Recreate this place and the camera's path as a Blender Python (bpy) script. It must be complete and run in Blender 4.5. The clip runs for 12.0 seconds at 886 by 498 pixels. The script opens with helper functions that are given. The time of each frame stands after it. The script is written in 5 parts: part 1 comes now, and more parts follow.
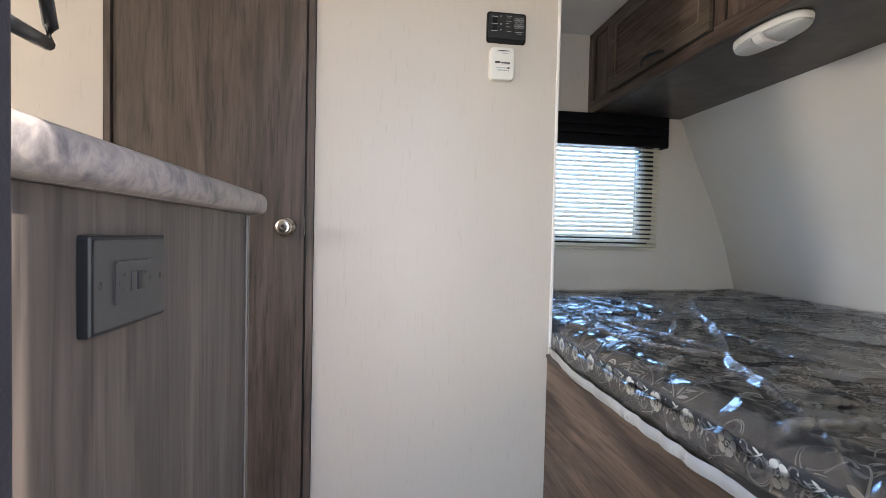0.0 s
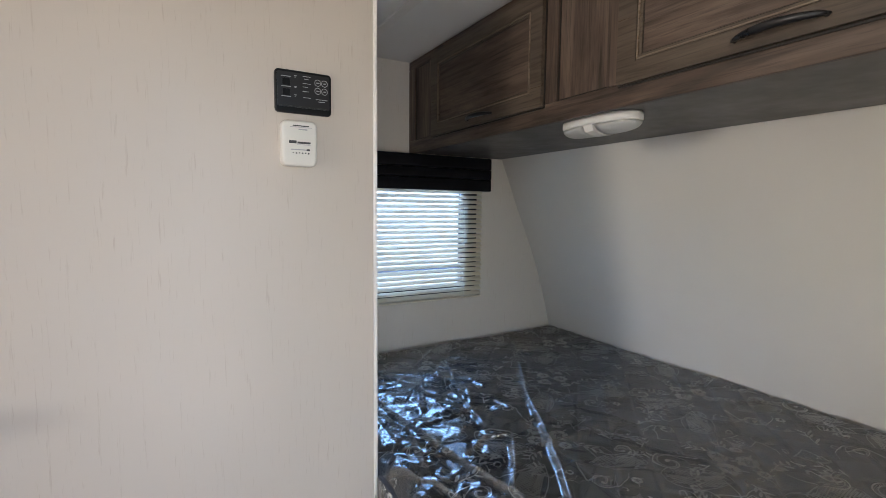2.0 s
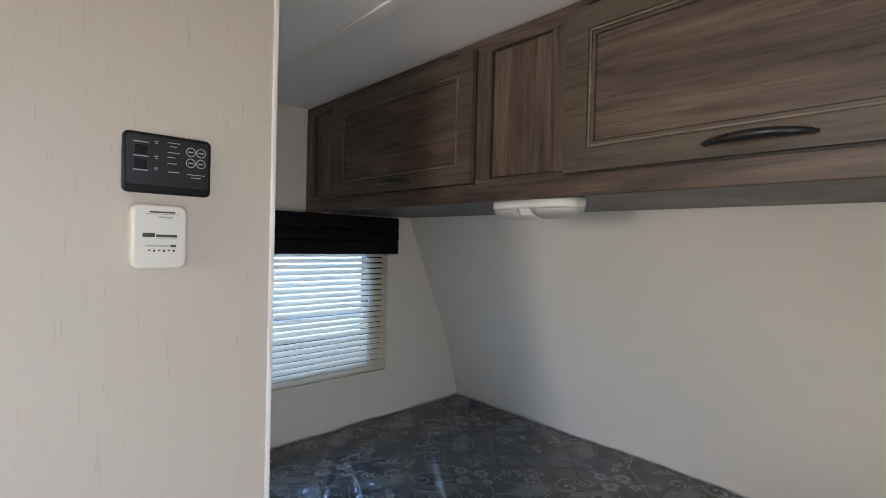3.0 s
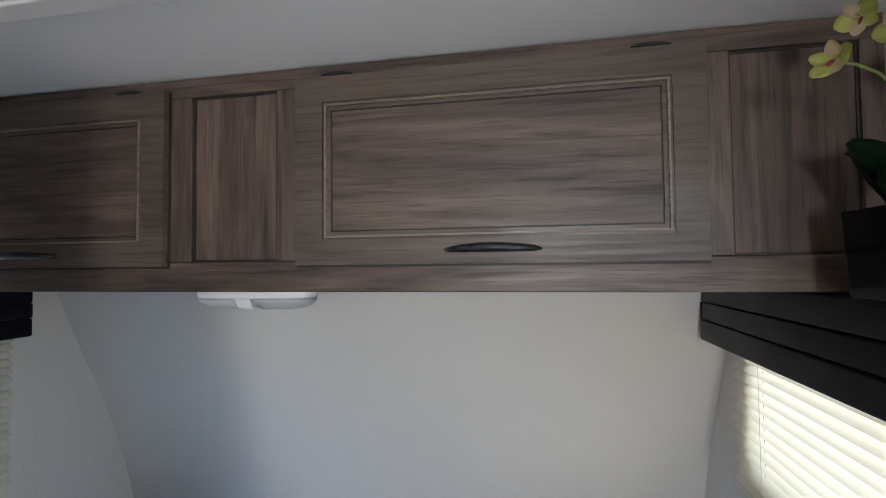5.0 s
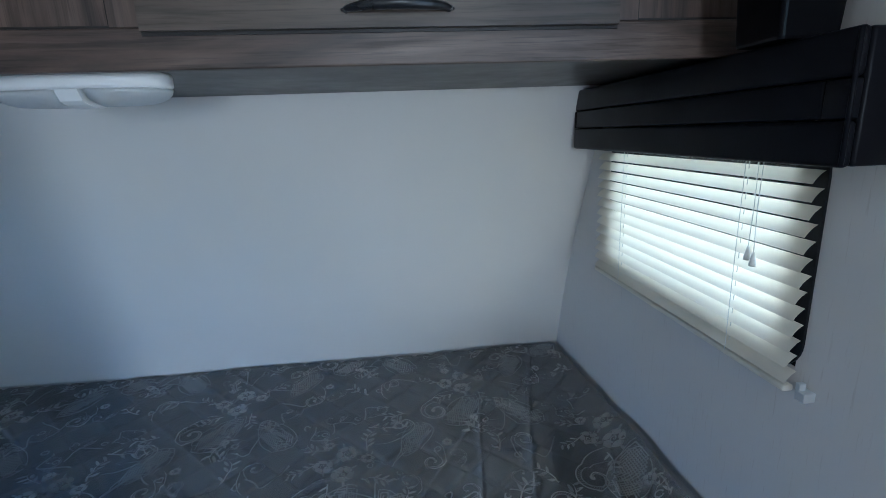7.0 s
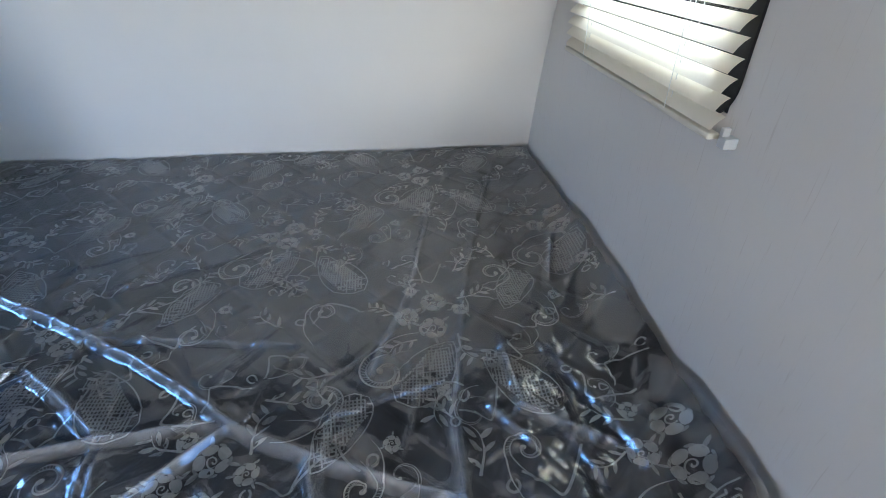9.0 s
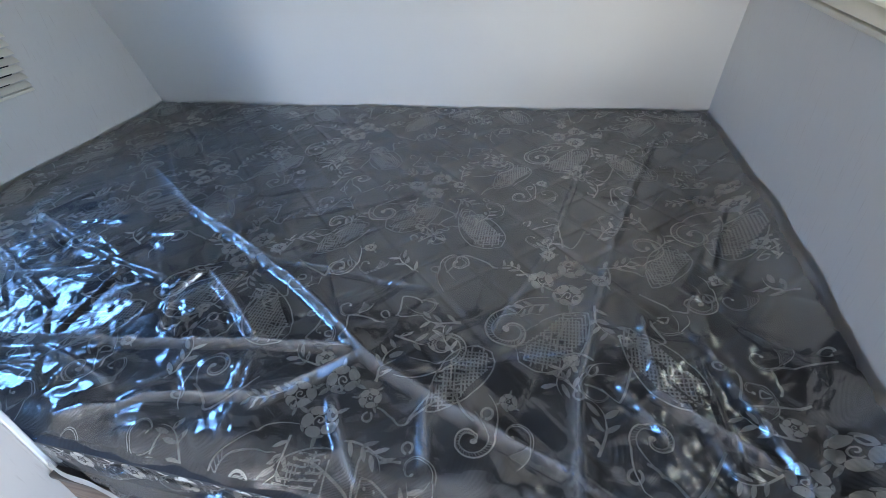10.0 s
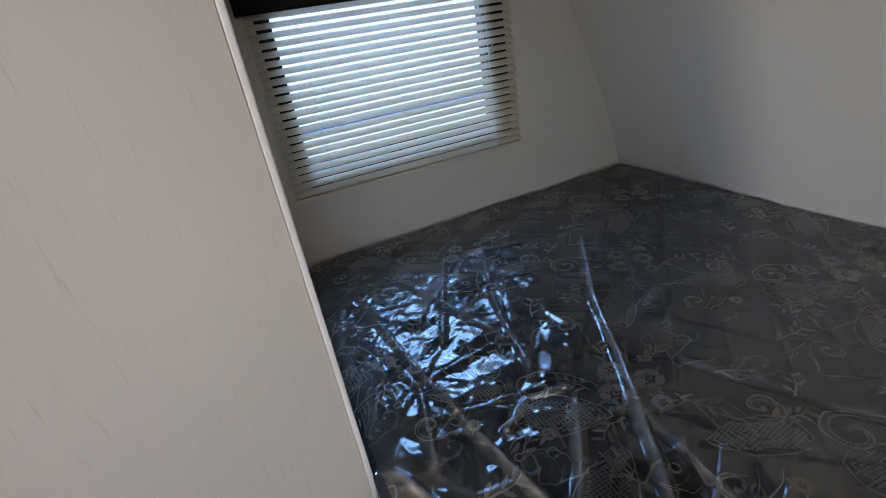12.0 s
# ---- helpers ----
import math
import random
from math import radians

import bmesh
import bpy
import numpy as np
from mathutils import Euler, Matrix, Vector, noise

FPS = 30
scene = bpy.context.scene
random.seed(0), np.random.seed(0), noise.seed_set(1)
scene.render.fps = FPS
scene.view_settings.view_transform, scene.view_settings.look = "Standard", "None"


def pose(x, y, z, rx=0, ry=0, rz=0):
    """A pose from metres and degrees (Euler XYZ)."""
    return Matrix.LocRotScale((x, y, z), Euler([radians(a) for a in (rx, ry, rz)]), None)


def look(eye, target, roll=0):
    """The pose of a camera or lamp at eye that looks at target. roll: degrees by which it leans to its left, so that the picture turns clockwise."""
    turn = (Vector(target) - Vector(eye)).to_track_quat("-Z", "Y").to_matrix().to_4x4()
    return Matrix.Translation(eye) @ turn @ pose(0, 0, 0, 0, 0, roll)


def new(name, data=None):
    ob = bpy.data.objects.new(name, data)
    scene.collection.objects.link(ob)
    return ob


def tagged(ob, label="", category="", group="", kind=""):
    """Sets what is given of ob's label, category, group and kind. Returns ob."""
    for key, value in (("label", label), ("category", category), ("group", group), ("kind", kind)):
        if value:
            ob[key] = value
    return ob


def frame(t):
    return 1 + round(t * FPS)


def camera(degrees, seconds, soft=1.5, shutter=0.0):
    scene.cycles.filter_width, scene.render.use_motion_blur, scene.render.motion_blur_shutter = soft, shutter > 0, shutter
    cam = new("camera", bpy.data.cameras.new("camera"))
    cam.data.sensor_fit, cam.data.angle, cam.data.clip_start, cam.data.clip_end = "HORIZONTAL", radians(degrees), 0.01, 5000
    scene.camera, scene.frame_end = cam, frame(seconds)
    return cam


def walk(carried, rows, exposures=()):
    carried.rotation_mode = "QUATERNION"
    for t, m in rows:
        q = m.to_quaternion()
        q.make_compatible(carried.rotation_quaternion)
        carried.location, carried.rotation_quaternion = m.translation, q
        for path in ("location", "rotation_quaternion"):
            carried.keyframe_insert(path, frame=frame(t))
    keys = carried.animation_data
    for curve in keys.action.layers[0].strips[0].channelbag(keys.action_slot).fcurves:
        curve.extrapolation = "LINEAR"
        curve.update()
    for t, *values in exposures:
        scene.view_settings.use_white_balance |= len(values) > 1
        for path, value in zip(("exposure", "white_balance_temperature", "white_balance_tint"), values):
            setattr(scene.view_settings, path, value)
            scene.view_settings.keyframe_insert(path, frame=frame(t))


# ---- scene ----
cam = camera(86.6, 12.0, soft=0.7)
PATH = [
    (0, (0.704, 0.522, 0.835), (0.985, 2.501, 0.777), 1.3),
    (0.5, (0.776, 0.692, 0.968), (1.128, 2.658, 0.87), 0.1),
    (1, (0.822, 0.788, 1.031), (1.353, 2.711, 0.893), -0.4),
    (1.5, (0.847, 0.863, 1.161), (1.624, 2.699, 0.997), -0.1),
    (2, (0.849, 0.9, 1.27), (1.83, 2.634, 1.1), 0.6),
    (2.5, (0.884, 1.015, 1.318), (2.053, 2.634, 1.216), 1.5),
    (2.7, (0.902, 1.092, 1.362), (2.146, 2.657, 1.298), 1.6),
    (4.5, (0.993, 1.296, 1.612), (2.879, 1.958, 1.635), 0.2),
    (5, (1.027, 1.334, 1.599), (2.99, 1.714, 1.668), -0.6),
    (5.5, (1.041, 1.377, 1.592), (3.037, 1.496, 1.542), -2.3),
    (6, (1.062, 1.404, 1.534), (3.055, 1.36, 1.364), -2.8),
    (6.5, (1.076, 1.43, 1.487), (3.04, 1.26, 1.152), -3.5),
    (7, (1.073, 1.436, 1.437), (3.004, 1.235, 0.957), -2.2),
    (7.5, (1.071, 1.449, 1.398), (2.933, 1.246, 0.696), -1.0),
    (7.7, (1.085, 1.427, 1.393), (2.894, 1.227, 0.562), -0.7),
    (9.3, (1.036, 1.258, 1.224), (2.673, 1.198, 0.077), -0.7),
    (9.5, (1.033, 1.26, 1.216), (2.656, 1.312, 0.048), -1.4),
    (10, (1.06, 1.265, 1.208), (2.609, 1.723, 0.028), -4.8),
    (10.5, (1.121, 1.278, 1.217), (2.477, 2.172, 0.051), -8.5),
    (11, (1.205, 1.295, 1.211), (2.319, 2.544, 0.115), -9.2),
    (11.5, (1.272, 1.354, 1.22), (2.112, 2.883, 0.241), -9.3),
    (12, (1.30, 1.442, 1.265), (1.935, 3.136, 0.405), -9.6),
]
EXPOSURES = [(0.0, 2.8, 6500, 11), (1.5, 2.7, 6500, 11), (2.5, 2.45, 6400, 11), (4.5, 2.7, 5950, 10), (5.5, 2.6, 5200, 7), (6.5, 2.4, 4550, 2), (7.5, 2.65, 4800, 4), (9.5, 3.3, 5400, 8), (10.0, 3.25, 5300, 8), (10.5, 3.1, 5500, 8), (11.0, 2.75, 5800, 9), (11.5, 2.45, 6200, 10), (12.0, 2.1, 6500, 12)]
walk(cam, [(t, look(eye, target, roll)) for t, eye, target, roll in PATH], EXPOSURES)

# ---- sky, sun ----
world = bpy.data.worlds.new("World")
scene.world = world
world.use_nodes = True
wn, wl = world.node_tree.nodes, world.node_tree.links
sky = wn.new("ShaderNodeTexSky")
sky.sky_type, sky.sun_disc = "NISHITA", False
sky.sun_elevation, sky.sun_rotation = radians(55), radians(100)
wn["Background"].inputs["Strength"].default_value = 0.15
wl.new(sky.outputs["Color"], wn["Background"].inputs["Color"])
sun = new("sun", bpy.data.lights.new("sun", "SUN"))
sun.data.energy, sun.data.angle, sun.data.color = 3.5, radians(0.5), (1.0, 0.95, 0.87)
sun.matrix_world = look((8, -1.6, 12), (0, 0, 0))


def sky_lamp(name, x, y, z, width, height, watts, colour, north):
    """The sky's light in an opening of a side wall; west is added fill."""
    ob = new(name, bpy.data.lights.new(name, "AREA"))
    ob.data.shape, ob.data.size, ob.data.size_y = "RECTANGLE", width, height
    ob.data.energy, ob.data.color = watts, colour
    ob.matrix_world = look((x, y, z), (x, y + north, z))
    return ob


NORTH = sky_lamp("window_light_north", 1.862, 3.56, 1.70, 0.90, 0.95, 8.0, (0.30, 0.55, 1.0), -1)
NORTH.matrix_world = look((1.862, 3.56, 1.70), (1.862, 2.86, 1.02))
DOORWAY = sky_lamp("doorway_light", 0.90, 0.600, 0.95, 0.50, 1.4, 0.85, (0.96, 0.96, 1.0), 1)
DOORWAY.matrix_world = look((0.90, 0.600, 0.95), (0.90, 1.600, 1.42))
sky_lamp("window_light_south", 2.07, 0.713, 1.20, 0.66, 0.36, 1.0, (1.0, 0.84, 0.60), 1)
# warm fill lamp added at the unseen end to brighten cabinets and front wall
WEST = sky_lamp("fill_light_west", -2.66, 1.16, 1.36, 0.66, 0.56, 8.5, (1.0, 0.92, 0.82), 1)
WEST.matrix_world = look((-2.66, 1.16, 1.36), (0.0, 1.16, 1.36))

# ---- plan, in metres ----
S_IN, S_OUT = 0.770, 0.720      # south side wall, with the entry door
N_IN, N_OUT = 3.125, 3.175      # north side wall
PART_Y = 2.131                  # bathroom wall that faces the entry
BATH_X = 1.330                  # its corner beside the bed
W_IN = -2.6
FL = -0.12                      # floor
CEIL = 2.006
BED_Z = 0.530
FACE = 1.900                    # face frame of the overhead cabinet
SOFFIT = 1.557


# ---- materials ----
def material(name, rough=0.5, metal=0.0, base=(0.5, 0.5, 0.5)):
    m = bpy.data.materials.new(name)
    m.use_nodes = True
    b = m.node_tree.nodes["Principled BSDF"]
    b.inputs["Roughness"].default_value, b.inputs["Metallic"].default_value = rough, metal
    b.inputs["Base Color"].default_value = (*base, 1)
    return m, m.node_tree.nodes, m.node_tree.links, b


def coords(nodes, links, scale, shift=True):
    """Object coordinates, stretched, and moved by chance from piece to piece."""
    tc, mp = nodes.new("ShaderNodeTexCoord"), nodes.new("ShaderNodeMapping")
    mp.inputs["Scale"].default_value = scale
    links.new(tc.outputs["Object"], mp.inputs["Vector"])
    if shift:
        oi, mul = nodes.new("ShaderNodeObjectInfo"), nodes.new("ShaderNodeMath")
        mul.operation = "MULTIPLY"
        mul.inputs[1].default_value = 37.0
        links.new(oi.outputs["Random"], mul.inputs[0])
        links.new(mul.outputs[0], mp.inputs["Location"])
    return mp.outputs["Vector"]


def noise_tex(nodes, links, vec, scale, detail=4.0, rough=0.55, distort=0.0):
    n = nodes.new("ShaderNodeTexNoise")
    n.inputs["Scale"].default_value, n.inputs["Detail"].default_value = scale, detail
    n.inputs["Roughness"].default_value, n.inputs["Distortion"].default_value = rough, distort
    links.new(vec, n.inputs["Vector"])
    return n.outputs["Fac"]


def ramp(nodes, links, fac, stops):
    r = nodes.new("ShaderNodeValToRGB")
    while len(r.color_ramp.elements) < len(stops):
        r.color_ramp.elements.new(0.5)
    for e, (p, c) in zip(r.color_ramp.elements, stops):
        e.position, e.color = p, (*c, 1)
    links.new(fac, r.inputs["Fac"])
    return r.outputs["Color"]


def mix(nodes, links, kind, fac, a, b):
    m = nodes.new("ShaderNodeMix")
    m.data_type, m.blend_type = "RGBA", kind
    if isinstance(fac, float):
        m.inputs["Factor"].default_value = fac
    else:
        links.new(fac, m.inputs["Factor"])
    for s, v in (("A", a), ("B", b)):
        sock = [i for i in m.inputs if i.name == s and i.type == "RGBA"][0]
        if isinstance(v, tuple):
            sock.default_value = (*v, 1)
        else:
            links.new(v, sock)
    return [o for o in m.outputs if o.type == "RGBA"][0]


def bump(nodes, links, bsdf, height, strength, distance=0.002):
    b = nodes.new("ShaderNodeBump")
    b.inputs["Strength"].default_value, b.inputs["Distance"].default_value = strength, distance
    links.new(height, b.inputs["Height"])
    links.new(b.outputs["Normal"], bsdf.inputs["Normal"])


def wood(name, along, dark, mid, light, rough=0.42, figure=0.62):
    """Printed rustic woodgrain; along: the axis of the grain."""
    m, n, l, b = material(name, rough)
    stretch = [58.0, 58.0, 58.0]
    stretch["xyz".index(along)] = 3.2
    v = coords(n, l, tuple(stretch))
    broad = [7.0, 7.0, 7.0]
    broad["xyz".index(along)] = 0.9
    v2 = coords(n, l, tuple(broad))
    grain = noise_tex(n, l, v, 1.0, 8.0, 0.62, 0.6)
    band = noise_tex(n, l, v2, 1.0, 5.0, 0.6, 2.6)
    c1 = ramp(n, l, band, [(0.28, dark), (0.5, mid), (0.74, light)])
    c2 = ramp(n, l, grain, [(0.36, (0.30, 0.26, 0.25)), (0.46, (0.90, 0.90, 0.90)), (0.68, (1.30, 1.25, 1.20))])
    col = mix(n, l, "MULTIPLY", figure, c1, c2)
    knots = noise_tex(n, l, coords(n, l, tuple(0.35 * s for s in broad)), 3.0, 2.0, 0.5, 0.5)
    col = mix(n, l, "MULTIPLY", 0.7 * figure, col, ramp(n, l, knots, [(0.30, (0.40, 0.36, 0.34)), (0.42, (1, 1, 1))]))
    fine = [190.0, 190.0, 190.0]
    fine["xyz".index(along)] = 7.0
    pores = noise_tex(n, l, coords(n, l, tuple(fine)), 1.0, 4.0, 0.6, 0.3)
    col = mix(n, l, "MULTIPLY", 0.70, col, ramp(n, l, pores, [(0.34, (0.5, 0.46, 0.44)), (0.46, (1, 1, 1)), (0.68, (1.12, 1.1, 1.08))]))
    l.new(col, b.inputs["Base Color"])
    l.new(ramp(n, l, grain, [(0.3, (0.56,) * 3), (0.7, (rough - 0.08,) * 3)]), b.inputs["Roughness"])
    bump(n, l, b, grain, 0.12, 0.001)
    return m


D, M_, L_ = (0.038, 0.026, 0.020), (0.098, 0.068, 0.051), (0.172, 0.124, 0.094)
wood_y = wood("woodgrain_along", "y", D, M_, L_)
wood_z = wood("woodgrain_upright", "z", D, M_, L_)
D2, M2, L2 = (0.045, 0.033, 0.026), (0.082, 0.061, 0.049), (0.12, 0.092, 0.074)
wood_frame = wood("woodgrain_frame", "y", (0.062, 0.046, 0.033), (0.098, 0.074, 0.054), (0.124, 0.094, 0.070), 0.34, 0.35)
# paler woodgrain: the bright line along the moulding is put into its colour
wood_highlight = wood("woodgrain_bead_highlight", "y", (0.17, 0.13, 0.094), (0.22, 0.17, 0.125), (0.27, 0.21, 0.155), 0.24, 0.3)
wood_door = wood("woodgrain_door", "z", D2, M2, L2, 0.45)
wood_counter = wood("woodgrain_counter", "z", (0.026, 0.021, 0.018), (0.048, 0.038, 0.033), (0.068, 0.055, 0.048), 0.5)


def wallboard(name, base, fleck=0.5):
    """Vinyl-faced wallboard with faint upright streaks."""
    m, n, l, b = material(name, 0.42)
    streak = noise_tex(n, l, coords(n, l, (210.0, 210.0, 12.0), False), 1.0, 4.0, 0.6, 0.4)
    cloud = noise_tex(n, l, coords(n, l, (1.6, 1.6, 1.1), False), 1.0, 3.0, 0.5)
    c = ramp(n, l, cloud, [(0.3, tuple(0.94 * k for k in base)), (0.7, base)])
    dashes = ramp(n, l, streak, [(0.28, (0.60, 0.52, 0.44)), (0.395, (1, 1, 1))])
    c = mix(n, l, "MULTIPLY", fleck, c, dashes)
    l.new(c, b.inputs["Base Color"])
    l.new(ramp(n, l, cloud, [(0.3, (0.5,) * 3), (0.7, (0.38,) * 3)]), b.inputs["Roughness"])
    bump(n, l, b, streak, 0.10, 0.001)
    return m


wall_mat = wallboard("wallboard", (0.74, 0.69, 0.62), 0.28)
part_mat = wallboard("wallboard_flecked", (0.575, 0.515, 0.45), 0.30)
front_mat = wallboard("wallboard_plain", (0.76, 0.72, 0.66), 0.05)
ceil_mat = wallboard("ceiling_board", (0.84, 0.82, 0.78), 0.04)


def plain(name, base, rough, metal=0.0, grain=220.0, depth=0.08, vary=0.12, coat=0.0, spec=0.5):
    """One colour with slight blotches and a fine relief."""
    m, n, l, b = material(name, rough, metal)
    big = noise_tex(n, l, coords(n, l, (9.0, 9.0, 9.0)), 1.0, 3.0)
    fine = noise_tex(n, l, coords(n, l, (grain,) * 3), 1.0, 3.0)
    l.new(ramp(n, l, big, [(0.3, tuple(k * (1 - vary) for k in base)), (0.7, tuple(min(1, k * (1 + vary)) for k in base))]), b.inputs["Base Color"])
    l.new(ramp(n, l, big, [(0.3, (min(1, rough * 1.15),) * 3), (0.7, (rough * 0.88,) * 3)]), b.inputs["Roughness"])
    b.inputs["Specular IOR Level"].default_value = spec
    if coat:
        b.inputs["Coat Weight"].default_value = coat
    if depth:
        bump(n, l, b, fine, depth, 0.001)
    return m


black_vinyl = plain("black_vinyl", (0.006, 0.006, 0.008), 0.36, 0, 260, 0.3, 0.2, 0, 0.10)
black_plastic = plain("black_plastic", (0.009, 0.009, 0.010), 0.36, 0, 300, 0.05, 0.12, 0, 0.18)
black_satin = plain("black_satin_metal", (0.012, 0.012, 0.013), 0.30, 0.0, 300, 0.03)
black_gloss = plain("black_glazed", (0.004, 0.004, 0.005), 0.16, 0, 60, 0.02, 0.12, 0, 0.10)
dark_soffit = plain("dark_soffit_board", (0.055, 0.046, 0.042), 0.38, 0, 140, 0.06, 0.1)
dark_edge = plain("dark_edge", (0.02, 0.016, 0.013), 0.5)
white_plastic = plain("white_plastic", (0.78, 0.76, 0.72), 0.32, 0, 300, 0.02, 0.03)
cream_plastic = plain("cream_plastic", (0.72, 0.70, 0.64), 0.34, 0, 300, 0.02, 0.03)
white_trim = plain("white_trim", (0.80, 0.77, 0.72), 0.35, 0, 300, 0.03, 0.04)
nickel = plain("brushed_nickel", (0.62, 0.60, 0.56), 0.24, 1.0, 300, 0.03, 0.05)
pewter = plain("grey_cover_plate", (0.026, 0.025, 0.025), 0.34, 0.0, 300, 0.04, 0.06, 0, 0.25)
grey_print = plain("grey_print", (0.42, 0.42, 0.42), 0.6, 0, 300, 0.0)
dark_print = plain("dark_print", (0.06, 0.06, 0.06), 0.6, 0, 300, 0.0)
cord_mat = plain("white_cord", (0.78, 0.77, 0.73), 0.7, 0, 300, 0.0, 0.04)
floor_mat = wood("vinyl_floor", "y", (0.09, 0.07, 0.055), (0.16, 0.13, 0.10), (0.22, 0.18, 0.15))
asphalt = plain("gravel_lot", (0.23, 0.21, 0.18), 0.95, 0, 40, 0.6, 0.25)
aluminium = plain("outer_skin", (0.80, 0.80, 0.80), 0.4, 0, 60, 0.05, 0.03)
stripe_blue = plain("blue_stripe", (0.05, 0.10, 0.22), 0.35)
leaf_mat = plain("dark_leaf", (0.010, 0.032, 0.012), 0.34, 0, 120, 0.12, 0.35, 0, 0.3)
stem_mat = plain("green_stem", (0.16, 0.19, 0.055), 0.5, 0, 120, 0.1, 0.2)
petal_mat = plain("lime_petal", (0.50, 0.52, 0.13), 0.55, 0, 160, 0.1, 0.25)
petal_pink = plain("pink_petal", (0.66, 0.52, 0.34), 0.55, 0, 160, 0.1, 0.2)
lip_mat = plain("rose_lip", (0.55, 0.10, 0.12), 0.5, 0, 160, 0.1, 0.2)
moss_mat = plain("dark_moss", (0.03, 0.035, 0.018), 0.95, 0, 90, 0.9, 0.4)


def laminate():
    """Grey and beige stone-look laminate."""
    m, n, l, b = material("stone_laminate", 0.32)
    a = noise_tex(n, l, coords(n, l, (30.0, 30.0, 30.0), False), 1.0, 7.0, 0.65, 0.5)
    v = noise_tex(n, l, coords(n, l, (60.0, 60.0, 60.0), False), 1.0, 4.0, 0.6, 0.5)
    c = ramp(n, l, a, [(0.34, (0.05, 0.043, 0.045)), (0.45, (0.105, 0.092, 0.090)), (0.55, (0.17, 0.145, 0.13)), (0.66, (0.08, 0.07, 0.072))])
    c = mix(n, l, "MULTIPLY", 0.5, c, ramp(n, l, v, [(0.3, (0.6, 0.58, 0.56)), (0.6, (1.05, 1.05, 1.05))]))
    l.new(c, b.inputs["Base Color"])
    bump(n, l, b, v, 0.05, 0.001)
    return m


laminate_mat = laminate()


def slat_material():
    """Thin enamelled slats that let some light through."""
    m, n, l, b = material("blind_slat", 0.35, 0, (0.86, 0.79, 0.64))
    tr, mx = n.new("ShaderNodeBsdfTranslucent"), n.new("ShaderNodeMixShader")
    tr.inputs["Color"].default_value = (0.86, 0.82, 0.72, 1)
    mx.inputs["Fac"].default_value = 0.22
    l.new(b.outputs["BSDF"], mx.inputs[1])
    l.new(tr.outputs["BSDF"], mx.inputs[2])
    l.new(mx.outputs[0], n["Material Output"].inputs["Surface"])
    return m


slat_mat = slat_material()


def glass_material(name, tint, rough=0.0):
    m, n, l, b = material(name, rough)
    tr, gl, mx, fr = n.new("ShaderNodeBsdfTransparent"), n.new("ShaderNodeBsdfGlossy"), n.new("ShaderNodeMixShader"), n.new("ShaderNodeFresnel")
    tr.inputs["Color"].default_value = (*tint, 1)
    gl.inputs["Roughness"].default_value = rough
    fr.inputs["IOR"].default_value = 1.45
    l.new(fr.outputs[0], mx.inputs["Fac"])
    l.new(tr.outputs[0], mx.inputs[1])
    l.new(gl.outputs[0], mx.inputs[2])
    l.new(mx.outputs[0], n["Material Output"].inputs["Surface"])
    return m


pane_mat = glass_material("tinted_pane", (0.80, 0.86, 0.92))


def lens_material():
    m, n, l, b = material("frosted_lens", 0.28, 0, (0.82, 0.82, 0.80))
    b.inputs["Transmission Weight"].default_value = 0.55
    ribs = noise_tex(n, l, coords(n, l, (160.0, 160.0, 160.0), False), 1.0, 2.0)
    bump(n, l, b, ribs, 0.3, 0.001)
    return m


lens_mat = lens_material()


def film_material():
    """Clear polythene: see-through, glossy, a little milky."""
    m, n, l, b = material("clear_film", 0.5, 0, (0.78, 0.80, 0.82))
    tr, gl, fr = n.new("ShaderNodeBsdfTransparent"), n.new("ShaderNodeBsdfGlossy"), n.new("ShaderNodeFresnel")
    tr.inputs["Color"].default_value = (0.96, 0.97, 0.97, 1)
    gl.inputs["Roughness"].default_value = 0.10
    fr.inputs["IOR"].default_value = 2.1
    milk = n.new("ShaderNodeMixShader")
    haze = noise_tex(n, l, coords(n, l, (5.0, 5.0, 5.0), False), 1.0, 5.0, 0.6, 0.4)
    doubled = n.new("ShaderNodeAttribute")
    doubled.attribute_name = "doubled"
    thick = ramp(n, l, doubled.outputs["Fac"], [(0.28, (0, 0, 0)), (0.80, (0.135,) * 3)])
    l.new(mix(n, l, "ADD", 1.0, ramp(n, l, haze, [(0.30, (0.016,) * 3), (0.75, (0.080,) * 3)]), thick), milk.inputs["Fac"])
    l.new(tr.outputs[0], milk.inputs[1])
    l.new(b.outputs[0], milk.inputs[2])
    mx = n.new("ShaderNodeMixShader")
    l.new(fr.outputs[0], mx.inputs["Fac"])
    l.new(milk.outputs[0], mx.inputs[1])
    l.new(gl.outputs[0], mx.inputs[2])
    l.new(mx.outputs[0], n["Material Output"].inputs["Surface"])
    fine = noise_tex(n, l, coords(n, l, (45.0, 45.0, 45.0), False), 1.0, 3.0, 0.5, 0.8)
    bp = n.new("ShaderNodeBump")
    bp.inputs["Strength"].default_value, bp.inputs["Distance"].default_value = 0.02, 0.003
    l.new(fine, bp.inputs["Height"])
    l.new(bp.outputs[0], gl.inputs["Normal"])
    l.new(bp.outputs[0], fr.inputs["Normal"])
    return m


film_mat = film_material()
hem_mat = plain("doubled_film", (0.38, 0.39, 0.40), 0.3, 0, 120, 0.1, 0.15)


